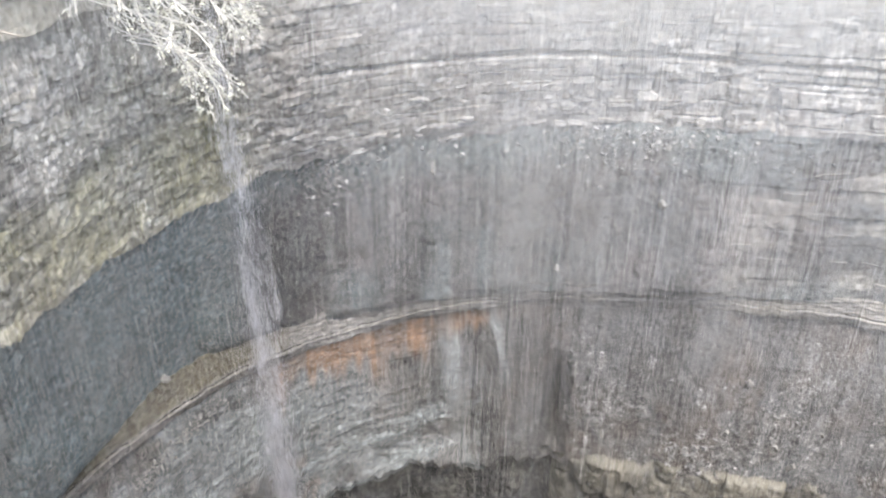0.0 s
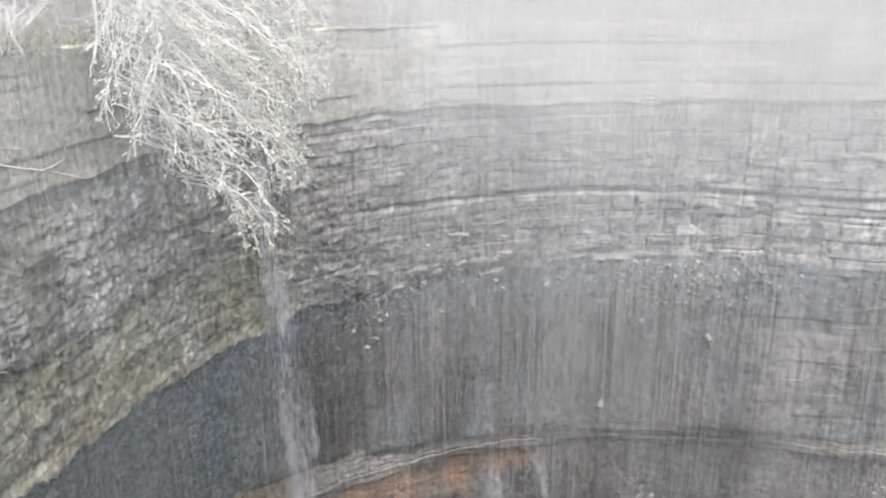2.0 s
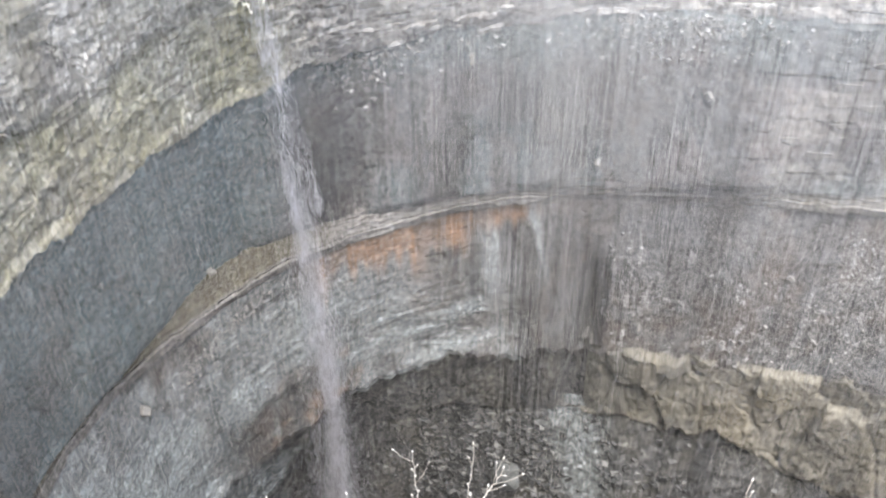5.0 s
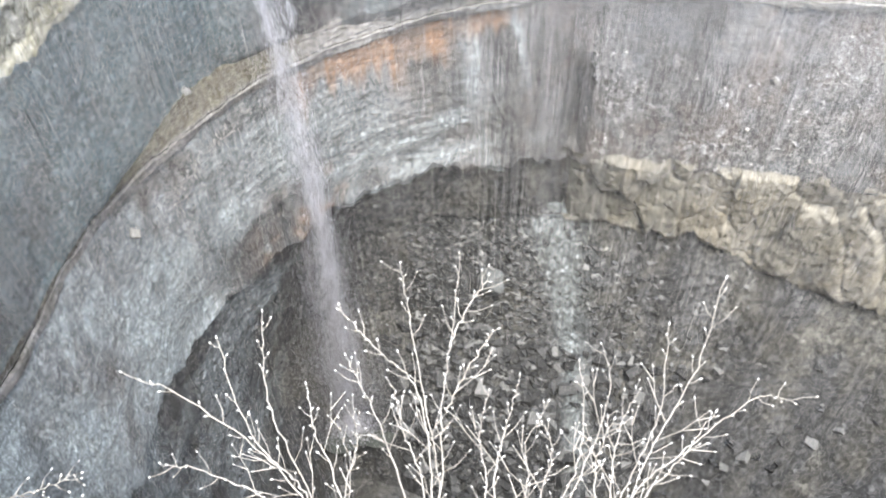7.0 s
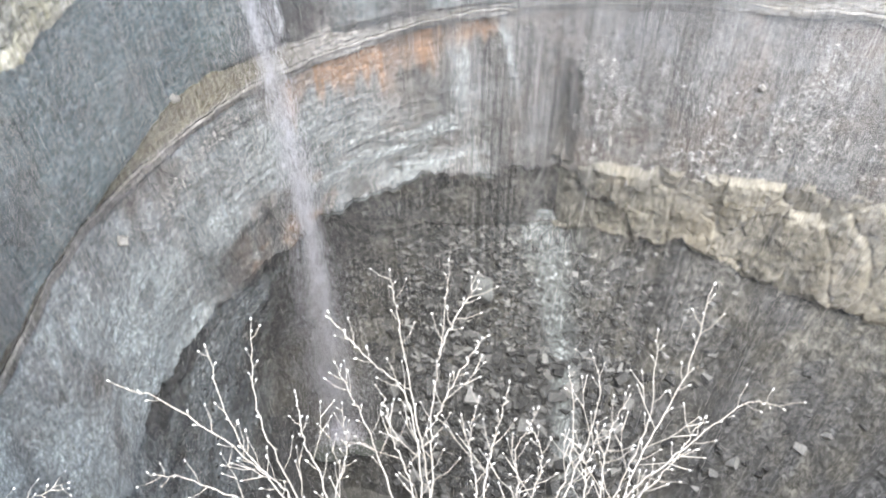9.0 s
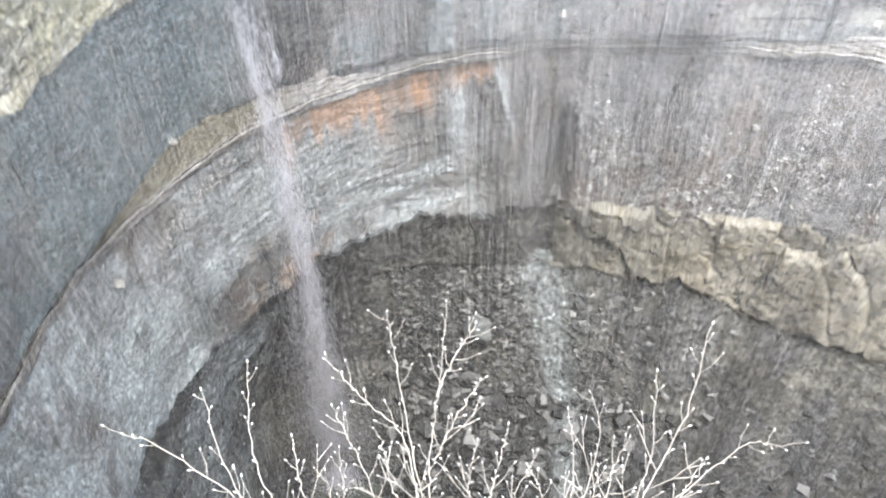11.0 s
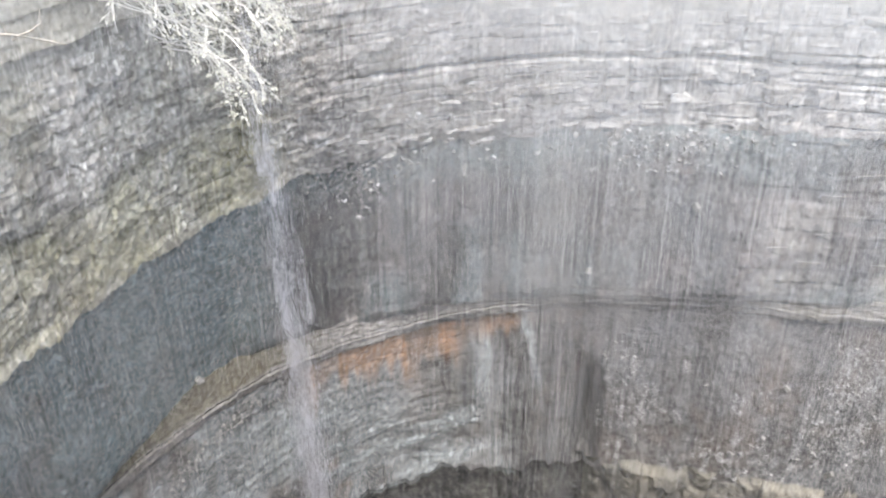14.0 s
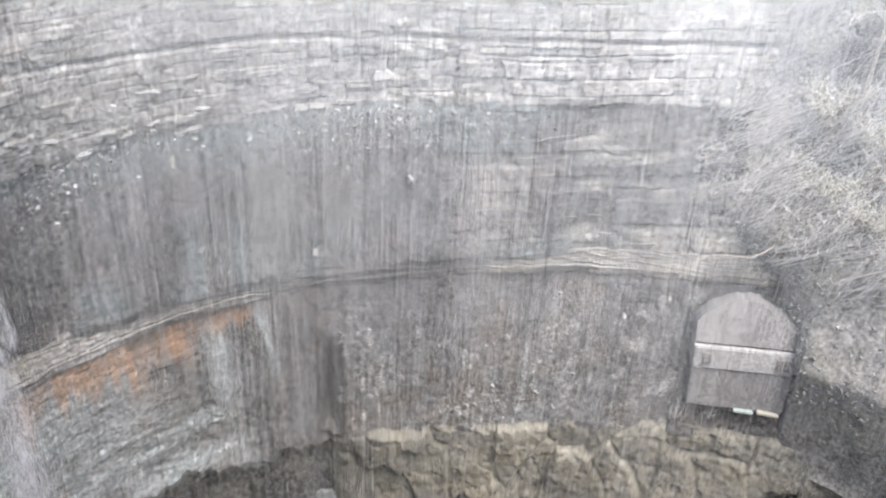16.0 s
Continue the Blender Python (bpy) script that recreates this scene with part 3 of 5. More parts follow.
old = np.zeros(gd0.size, np.float32)
wall_sand.data.attributes["stain"].data.foreach_get("value", old)
mixed = np.where(azg < 10.3, left_foot(np.radians(azg) * 25.0, gh0, azg), old.reshape(gd0.shape))
wall_sand.data.attributes["stain"].data.foreach_set("value", mixed.astype(np.float32).ravel())

slope_up = stratum("slope_upper", "sand", "mid", 95, LOWER, low_relief, wet_streak, htop=-0.5, dtop=0.5, label="dark rubble slope with a pale wet streak of gravel")
slope_low = stratum("slope_lower", "mid", "floor", 75, LOWER, low_relief, wet_streak, label="dark broken shale slope above the gorge floor")

# floor of the gorge and the near slope under the viewpoint
fx, fy = np.meshgrid(np.linspace(-16, 32, 90), np.linspace(-4, 30, 70))
fl = np.stack([fx, fy, EYE - 42.2 + 0.35 * fbm(fx * 0.4, fy * 0.4, 101)], -1)
tagged(sheet("floor", fl, LOWER, {"stain": np.zeros_like(fx), "wet": np.zeros_like(fx)}), "dark rubble-strewn floor of the gorge", "ground", kind="structure")

nx = np.concatenate([np.linspace(-8, -3, 12), np.linspace(-2.8, 3, 40), np.linspace(3.3, 26, 40)])[None, :]
nv = np.linspace(0, 1, 60)[:, None]
edge_y = np.where(nx < 0, 0.5 + 0.24 * np.minimum(nx + 3, 0), 0.5 - 0.122 * np.maximum(nx - 3, 0))
near = np.stack([nx + 0 * nv, edge_y + 12 * nv ** 1.1 + 0.3 * fbm(nx * 0.7 + 0 * nv, nv * 20 + 0 * nx, 104), EYE - 1.65 - 41.5 * nv + 0 * nx], -1)
tagged(sheet("wall_near", near, SHALE, {"stain": 0 * nx + 0 * nv, "wet": 0 * nx + 0 * nv}), "steep shaded rock face below the viewpoint", "rock wall", kind="structure")

# ground on top, from the rim out to the horizon
az_r = np.arange(-95, 95.5, 1.0)
rim_pts = place(az_r, level("rim", az_r), np.full_like(az_r, depth("rim")))
inner = np.concatenate([rim_pts, near[0, ::-1]], 0)
centre = np.array([4.0, 13.0])
ring = []


def bank(az, r):
    """How far the ground behind the rim has risen at r metres from the edge."""
    return np.interp(r, [0, 1.5, 4, 9, 20, 50, 3000], [0, 0.35, 1.3, 3.6, 6.5, 9.0, 9.0]) * smoothstep(-90, -60, az) * smoothstep(88, 60, az)


for k, r in enumerate((0, 1.5, 4, 9, 20, 50, 140, 500, 3000)):
    p = inner.copy()
    dirs = p[:, :2] - centre
    dirs /= np.linalg.norm(dirs, axis=1)[:, None]
    p[:, :2] += dirs * r
    rise = 0.0 if r == 0 else 0.5 * (vnoise(p[:, 0] * 0.3, p[:, 1] * 0.3, 7) - 0.3) + 0.0
    back = p[:, 1] < 2
    azp = np.degrees(np.arctan2(inner[:, 0], np.maximum(inner[:, 1], 1e-3)))
    p[:, 2] += np.where(back, -0.02 * min(r, 3), rise + np.where(np.arange(len(p)) < len(rim_pts), bank(azp, r), 0))
    ring.append(p)
ring = np.array(ring)
ring = np.concatenate([ring, ring[:, :1]], 1)
tagged(sheet("ground", ring, SOIL, {"stain": np.full(ring.shape[:2], 0.2), "wet": np.zeros(ring.shape[:2])}), "leaf-littered woodland ground on top of the cliffs", "ground", kind="structure")

# hillside of soil and brush that comes down over the wall
hv = np.linspace(0, 1, 104)[:, None]
haz = np.concatenate([np.arange(28, 54, 0.2), np.arange(54, 95.5, 1.0)])[None, :]
hh = 0.2 + 23.6 * hv + 0 * haz
base = np.interp(hh, [depth(k) for k in ("rim", "cap", "dolo", "foot", "ledge", "iron")], np.arange(6.0))
lv = np.stack([level(k, haz[0]) for k in ("rim", "cap", "dolo", "foot", "ledge", "iron")])
bi = np.clip(base.astype(int), 0, 4)
bf = base - bi
cols = np.arange(haz.shape[1])[None, :] + 0 * bi
wall_d = lv[bi, cols] * (1 - bf) + lv[bi + 1, cols] * bf
start = np.interp(hh, [0, 9, 13.5, 16.5, 21, 24], [30.0, 31.0, 36.0, 40.5, 36.0, 36.0])
emerge = smoothstep(-2, 7, haz - start)
hs = np.radians(haz) * 25 + 0 * hv
hill_d = 31.2 - 0.08 * (haz - 44) + 0.42 * (15.5 - hh)
hd = (wall_d + 1.6) * (1 - emerge) + hill_d * emerge + 0.6 * fbm(hs * 0.4, hh * 0.4, 110, 4) + 0.2 * fbm(hs * 2, hh * 2, 111, 4) + 4.0 * smoothstep(13.7, 20.7, hh) * (1 - 0.9 * smoothstep(45.5, 49, haz)) + 2.8 * np.clip((hh - 18.5) / 5, 0, 1)
tagged(sheet("hillside", place(haz + 0 * hv, hd, hh), HILL, {"stain": 0.8 * smoothstep(0.0, 0.2, fbm(hs * 0.3, hh * 0.3, 112, 3)), "wet": 0 * hh}), "steep hillside of grey soil, stones and dead leaves", "hillside", kind="structure")


def hill_point(az, h):
    i = int(np.clip(np.searchsorted(haz[0], az), 1, haz.shape[1] - 1))
    j = int(np.clip((h - 0.2) / 23.6 * 103, 0, 103))
    return Vector(place(np.array(az), np.array(hd[j, i]), np.array(h)))


# ---- things ----
def part(name, bm, mtl, parent=None, label="", smooth=False):
    me = bpy.data.meshes.new(name)
    bm.to_mesh(me)
    bm.free()
    if smooth:
        me.polygons.foreach_set("use_smooth", np.ones(len(me.polygons), bool))
    me.materials.append(mtl)
    ob = new(name, me)
    if parent is not None:
        ob.parent = parent
    if label:
        ob["label"] = label
    return ob


class Soup:
    """Collects vertices and faces, to make one mesh at once."""
    def __init__(self):
        self.v, self.f = [], []

    def tube(self, pts, r0, r1, sides=4):
        n = len(pts)
        start = len(self.v)
        for k, p in enumerate(pts):
            d = (pts[min(k + 1, n - 1)] - pts[max(k - 1, 0)])
            d = d.normalized() if d.length > 1e-9 else Vector((0, 0, 1))
            a = d.cross(Vector((0.31, 0.87, 0.38))).normalized()
            b = d.cross(a)
            r = r0 + (r1 - r0) * k / (n - 1)
            for j in range(sides):
                t = 2 * math.pi * j / sides
                self.v.append(p + a * (r * math.cos(t)) + b * (r * math.sin(t)))
        for k in range(n - 1):
            for j in range(sides):
                i = start + k * sides
                self.f.append((i + j, i + (j + 1) % sides, i + sides + (j + 1) % sides, i + sides + j))
        self.f.append(tuple(range(start + (n - 1) * sides, start + n * sides)))
        self.f.append(tuple(reversed(range(start, start + sides))))

    def spindle(self, p, d, length, r):
        """A bud: a small pointed body of three sides, fullest in its lower half."""
        d = d.normalized()
        a = d.cross(Vector((0.2, 0.5, 0.84))).normalized()
        b = d.cross(a)
        s = len(self.v)
        self.v.append(p)
        for j in range(4):
            t = math.pi * j / 2
            self.v.append(p + d * (length * 0.4) + (a * math.cos(t) + b * math.sin(t)) * r)
        self.v.append(p + d * length)
        for j in range(4):
            k = (j + 1) % 4
            self.f.append((s, s + 1 + k, s + 1 + j))
            self.f.append((s + 5, s + 1 + j, s + 1 + k))

    def lump(self, p, size, rnd):
        """An angular stone with knocked-off corners."""
        s = len(self.v)
        m = Euler((rnd.uniform(-0.7, 0.7), rnd.uniform(-0.7, 0.7), rnd.uniform(0, 6.3))).to_matrix()
        for x in (-1, 1):
            for y in (-1, 1):
                for z in (-1, 1):
                    q = Vector((x * size[0] * rnd.uniform(0.55, 1), y * size[1] * rnd.uniform(0.55, 1), z * size[2] * rnd.uniform(0.6, 1)))
                    self.v.append(p + m @ q)
        for q in ((0, 1, 3, 2), (4, 6, 7, 5), (0, 4, 5, 1), (2, 3, 7, 6), (0, 2, 6, 4), (1, 5, 7, 3)):
            self.f.append(tuple(s + i for i in q))

    def mesh(self, name, mtl, parent=None, label="", smooth=False):
        me = bpy.data.meshes.new(name)
        me.from_pydata([tuple(v) for v in self.v], [], self.f)
        if smooth:
            me.polygons.foreach_set("use_smooth", np.ones(len(me.polygons), bool))
        me.materials.append(mtl)
        me.update()
        ob = new(name, me)
        if parent is not None:
            ob.parent = parent
        if label:
            ob["label"] = label
        return ob


def at(az, dep, r):
    """A place r metres from the eye, by azimuth and angle below the horizontal."""
    a, d = radians(az), radians(dep)
    return Vector((r * math.sin(a) * math.cos(d), r * math.cos(a) * math.cos(d), EYE - r * math.sin(d)))


def wall_at(az, h):
    """A place on the wall by azimuth and depth, by the plain plan."""
    names = list(LEVELS)
    d = float(np.interp(h, [LEVELS[n][0] for n in names], [float(level(n, az)) for n in names]))
    return Vector(place(np.array(float(az)), np.array(d), np.array(float(h))))


def surf(name, az, h):
    """The place on a finished bed by azimuth and depth."""
    gd, gh = GRID[name]
    i = int(np.clip(np.searchsorted(AZ, az), 0, len(AZ) - 1))
    d = float(np.interp(h, gh[:, i], gd[:, i]))
    return Vector(place(np.array(float(az)), np.array(d), np.array(float(h))))


def spline(pts, n):
    """Points along a smooth curve through the given ones."""
    out = []
    p = [pts[0] * 2 - pts[1]] + list(pts) + [pts[-1] * 2 - pts[-2]]
    for i in range(1, len(p) - 2):
        for k in range(n):
            t = k / n
            out.append(0.5 * ((2 * p[i]) + (p[i + 1] - p[i - 1]) * t + (2 * p[i - 1] - 5 * p[i] + 4 * p[i + 1] - p[i + 2]) * t * t + (3 * p[i] - p[i - 1] - 3 * p[i + 1] + p[i + 2]) * t ** 3))
    out.append(pts[-1])
    return out


def rand_dir(rnd):
    return Vector((rnd.gauss(0, 1), rnd.gauss(0, 1), rnd.gauss(0, 1))).normalized()


def drops(name, p, length, width, mtl, seed, parent=None, slant=0.05):
    """Falling drops and threads of haze: each a slim upright sliver, turned any way about its axis."""
    g = np.random.default_rng(seed)
    n = len(p)
    a = g.uniform(0, 2 * math.pi, n)
    side = np.stack([np.cos(a), np.sin(a), np.zeros(n)], -1) * (width / 2)[:, None]
    lean = np.stack([g.normal(0, slant, n), g.normal(0, slant, n), np.ones(n)], -1) * length[:, None]
    v = np.stack([p - side, p + side, p + lean], 1).reshape(-1, 3)
    me = bpy.data.meshes.new(name)
    me.vertices.add(3 * n)
    me.vertices.foreach_set("co", v.astype(np.float32).ravel())
    me.loops.add(3 * n)
    me.loops.foreach_set("vertex_index", np.arange(3 * n, dtype=np.int32))
    me.polygons.add(n)
    me.polygons.foreach_set("loop_start", np.arange(0, 3 * n, 3, dtype=np.int32))
    me.update(calc_edges=True)
    me.materials.append(mtl)
    ob = new(name, me)
    if parent is not None:
        ob.parent = parent
    return tagged(ob, kind="stuff")


# waterfall: broken wisps from the lip that widen into a veil above the pool
FALL_H = [0.8, 4, 9, 14, 25, 32, 39.3]


def fall_axis(h):
    p = fall_line(np.array([float(h)]))[0]
    return Vector(p)


def fall_line(h):
    az = sum(np.interp(h + o, FALL_H, [-16.6, -16.3, -15.5, -14.8, -14.65, -15.0, -15.7]) for o in np.linspace(-5, 5, 9)) / 9
    d = np.interp(h, [0.8, 1.6, 5, 39.3], [22.9, 22.2, 22.0, 22.7])
    return place(az, d, h)


rnd = random.Random(5)
waterfall = new("waterfall")
waterfall.location = fall_axis(39.2)
tagged(waterfall, "thin white ribbon waterfall dropping free into a pool", "waterfall")
gw = np.random.default_rng(55)


def fall_drops(name, n, top, power, spread, clump, length, width, shift, seed, label):
    """Drops round the fall's axis; they gather in comet-like wisps with dense heads."""
    h = top + (39.0 - top) * gw.random(n) ** power
    heads = top + (39.0 - top) * np.sort(gw.random(70)) ** power
    k = gw.integers(0, 70, n)
    wisp = gw.random(n) < clump
    h = np.where(wisp, heads[k] - gw.exponential(0.9, n), h)
    h = np.clip(h, 0.9, 39.0)
    w = 0.16 + 0.011 * h + 0.0004 * np.maximum(h - 14, 0) ** 2
    side = np.where(wisp, gw.normal(0, 0.8, 70)[k] + gw.normal(0, 0.3, n), gw.normal(0, 1, n))
    p = fall_line(h)
    p[:, 0] += side * w * spread + shift * smoothstep(6, 30, h)
    p[:, 1] += gw.normal(0, 0.7, n) * w * spread
    ob = drops(name, p, gw.uniform(*length, n), gw.uniform(*width, n), WATER, seed, waterfall)
    ob["label"] = label
    ob.matrix_parent_inverse = Matrix.Translation(-fall_axis(39.2))


fall_drops("falling_water", 46000, 1.0, 0.46, 0.8, 0.5, (0.12, 0.45), (0.003, 0.008), 0.0, 56, "white broken wisps of water")
fall_drops("side_spray", 20000, 3.0, 0.5, 1.5, 0.2, (0.08, 0.3), (0.003, 0.008), -0.35, 57, "thin spray drifting beside the fall")
fall_drops("side_strand", 5000, 3.0, 1.0, 0.5, 0.7, (0.1, 0.35), (0.003, 0.007), -0.9, 59, "faint second strand beside the fall")
fall_drops("foot_plume", 24000, 24.0, 0.6, 1.5, 0.1, (0.05, 0.2), (0.003, 0.008), -0.45, 58, "pale plume of spray above the pool")
spray = Soup()
for k in range(9000):
    r = abs(rnd.gauss(0, 0.75))
    a = rnd.uniform(0, 6.3)
    p = fall_axis(39.2) + Vector((r * math.cos(a), r * math.sin(a) * 0.9, abs(rnd.gauss(0, 0.55)) + 0.05))
    spray.spindle(p, rand_dir(rnd), rnd.uniform(0.03, 0.1), rnd.uniform(0.009, 0.022))
sp = spray.mesh("splash_spray", WATER, waterfall, "white splash at the foot")
tagged(sp, kind="stuff")
sp.matrix_parent_inverse = Matrix.Translation(-fall_axis(39.2))
pa = np.linspace(0, 2 * math.pi, 49)[None, :]
pr = np.linspace(0.01, 1, 10)[:, None] * (2.1 + 0.5 * np.sin(pa * 2 + 1) + 0.25 * np.sin(pa * 5))
pc = fall_axis(39.2)
pool_pts = np.stack([pc.x + 0.5 + pr * np.cos(pa), pc.y - 0.2 + pr * np.sin(pa) * 0.8, EYE - 39.1 + 0 * pr], -1)
tagged(sheet("pool_water", pool_pts, POOL), "dark plunge pool under the waterfall", "pool", kind="structure")


# haze veil: added hair-fine pale threads, thickest high up away from the fall
HAZE_LOW, HAZE_MID, HAZE_HIGH = 0.11, 0.27, 1.9
HAZE_LENGTH, HAZE_COUNT = 4.2, 400000


def haze_share(az, dep):
    """How much of the view the haze threads cover, by azimuth and angle below the horizontal."""
    curtain = fbm(az * 0.32, dep * 0.03, 501, 4)
    cloud = fbm(az * 0.07 + 0.03 * dep, dep * 0.09, 502, 4)
    high = HAZE_HIGH * smoothstep(17, -4, dep + 6 * cloud) * smoothstep(-16, 11, az + 6 * cloud)
    middle = HAZE_MID * smoothstep(45, 22, dep + 8 * cloud) * smoothstep(-12, 8, az)
    low = HAZE_LOW * (1 - 0.5 * smoothstep(40, 52, dep))
    left = 0.1 * smoothstep(20, 8, dep) * smoothstep(-8, -16, az)
    return (low + left + high + middle) * (1 - 0.55 * smoothstep(36, 47, az)) * np.clip(1 + 1.0 * curtain + 0.9 * cloud, 0.15, 2)


gm = np.random.default_rng(77)
m_az = gm.uniform(-48, 58, 1700000)
m_sin = gm.uniform(math.sin(radians(-12)), math.sin(radians(68)), 1700000)
m_share = haze_share(m_az, np.degrees(np.arcsin(m_sin)))
m_keep = np.flatnonzero(gm.random(1700000) < m_share / m_share.mean() * (HAZE_COUNT / 1700000))
m_solid = radians(106) * (math.sin(radians(68)) + math.sin(radians(12))) * m_share.mean()
m_az, m_sin = m_az[m_keep], m_sin[m_keep]
m_r = np.minimum(gm.uniform(12, 20, len(m_keep)), level("cap", m_az) - 3.0)
m_flat = m_r * np.sqrt(1 - m_sin ** 2)
m_p = np.stack([m_flat * np.sin(np.radians(m_az)), m_flat * np.cos(np.radians(m_az)), EYE - m_r * m_sin - 0.35 * HAZE_LENGTH], -1)
m_w = m_solid / len(m_keep) * m_r ** 2 / 0.64 * 2 / HAZE_LENGTH
mist = drops("spray_mist", m_p, np.full(len(m_keep), HAZE_LENGTH), m_w, HAZE, 78, slant=0.006)
tagged(mist, "white haze veil of added fine threads across the rock bowl", "mist", kind="stuff")


# near shrubs: bare budding stems that rise from the edge below the viewpoint
def shrub(name, label, stems, seed, reach=2.1):
    """stems: lists of (azimuth, angle down) from root to tip."""
    rnd = random.Random(seed)
    root = at(stems[0][0][0], 74, 1.86)
    th = new(name)
    th.location = root
    tagged(th, label, "shrub", group="budding shrubs at the edge")
    inv = Matrix.Translation(-root)
    for st in stems:
        n = len(st)
        rr = reach + rnd.uniform(-0.15, 0.15)
        pts = [at(a, d, 1.9 + (rr - 1.9) * (k + 1) / n) for k, (a, d) in enumerate(st)]
        if st[0][1] > 62:
            pts = [root + Vector((rnd.uniform(-0.04, 0.04), rnd.uniform(-0.02, 0.02), -0.05))] + pts
        line = spline(pts, 9)
        wob = [p + rand_dir(rnd) * 0.004 for p in line]
        sp = Soup()
        sp.tube(wob, 0.0024, 0.0009, 6)
        buds = Soup()
        side = 1
        total = len(wob)
        for k in range(3, total - 1):
            if k > total * 0.15 and rnd.random() < 0.5:
                d = (wob[k + 1] - wob[k - 1]).normalized()
                toward = d.cross((wob[k] - Vector((0, 0, EYE))).normalized()) * side
                side = -side
                tw = (d * rnd.uniform(0.5, 1.0) + toward * rnd.uniform(0.5, 0.9) + rand_dir(rnd) * 0.25).normalized()
                ln = rnd.choice((0.015, 0.025, 0.04, 0.06, 0.1)) * (1.2 if k < total * 0.6 else 0.6)
                bend = d * ln * 0.25
                q = [wob[k], wob[k] + tw * ln * 0.55, wob[k] + tw * ln + bend]
                sp.tube(q, 0.001, 0.0007, 5)
                buds.spindle(q[2] - tw * 0.004, tw + bend, rnd.uniform(0.008, 0.014), rnd.uniform(0.0022, 0.0034))
                if ln > 0.1:
                    for m in range(2):
                        e = (tw + toward * rnd.uniform(-0.8, 0.8) + rand_dir(rnd) * 0.3).normalized()
                        u = q[1] + (q[2] - q[1]) * (m * 0.5)
                        sp.tube([u, u + e * ln * 0.2, u + e * ln * 0.4], 0.0016, 0.0011, 4)
                        buds.spindle(u + e * ln * 0.4, e, 0.01, 0.0024)
            elif rnd.random() < 0.5:
                out = (wob[k + 1] - wob[k]).normalized() + rand_dir(rnd) * 0.8
                buds.spindle(wob[k], out, 0.009, 0.0025)
        buds.spindle(wob[-1], wob[-1] - wob[-2], 0.014, 0.003)
        so = sp.mesh("stem", TWIG, th, smooth=True)
        so.matrix_parent_inverse = inv
        bo = buds.mesh("bud_spray", WHITE_BUD, so, "downy white buds", smooth=True)
        tagged(bo, kind="stuff")
    return th


shrub("budding_shrub", "bare pale shrub with white buds leaning far out sideways", [
    [(-24.5, 64.5), (-27.6, 60.5), (-34.2, 53.8), (-38.4, 50.7)],
    [(-25.6, 63.5), (-28.8, 58.0), (-28.4, 51.3)],
    [(-24.2, 64), (-25.4, 56.5), (-22.8, 50.8)],
    [(-20, 64), (-21, 59.5), (-20.3, 56.5)],
    [(-29, 64), (-36, 59), (-40, 57)],
    [(-20, 65), (-16, 61.5), (-15, 58)]], 11)
shrub("budding_shrub", "tall bare pale shrub with white buds and upright stems", [
    [(-5.4, 66.1), (-6.2, 58.5), (-11.3, 54.9), (-14.5, 51.6)],
    [(-4.4, 63.8), (-6.4, 53.7), (-6.9, 49.4)],
    [(-3.6, 64), (-3.2, 59.5), (-1.6, 54.9), (-0.4, 49.0)],
    [(-1.9, 55.4), (0.3, 53), (2.9, 50.4)],
    [(-2.6, 60), (0.5, 57), (4.0, 54.1)],
    [(-10.5, 64.4), (-12.8, 59), (-14.9, 55.2)],
    [(-7, 65), (-9.0, 61), (-9.4, 57.9)]], 12)
shrub("budding_shrub", "low bare pale shrub with white buds and thin stems", [
    [(4.8, 64.9), (6, 61), (7.4, 57.3)],
    [(16.6, 65.1), (18.9, 57.6), (16.9, 54.2)],
    [(15.8, 65), (16.9, 60.8), (14.7, 55.7)],
    [(10, 65.5), (9, 62), (11.5, 59)],
    [(3.5, 65.5), (2.2, 61.5), (3.2, 58.6)],
    [(12, 66), (13, 62), (10.6, 60)]], 13)
shrub("budding_shrub", "bare pale shrub with one arching branch and white buds", [
    [(25.5, 64.2), (26.2, 59.3), (27.8, 53.7), (27.2, 47.4)],
    [(25.7, 64.0), (30.7, 58.5), (34.7, 54.0), (38.2, 53.0)],
    [(24.5, 63.5), (25.5, 57.8), (23.5, 51.6)],
    [(23, 64.5), (21.5, 60), (22.2, 56.5)],
    [(27, 64.5), (29.8, 60), (31.5, 56.0)],
    [(21, 65), (19.5, 62), (20.2, 59)]], 14)
shrub("budding_shrub", "small bare pale twigs with white buds", [
    [(-58, 53), (-53.9, 53.0), (-51.0, 53.8), (-47.2, 54.5)],
    [(-56, 56), (-52.0, 56.0), (-49.0, 57.2)]], 15)


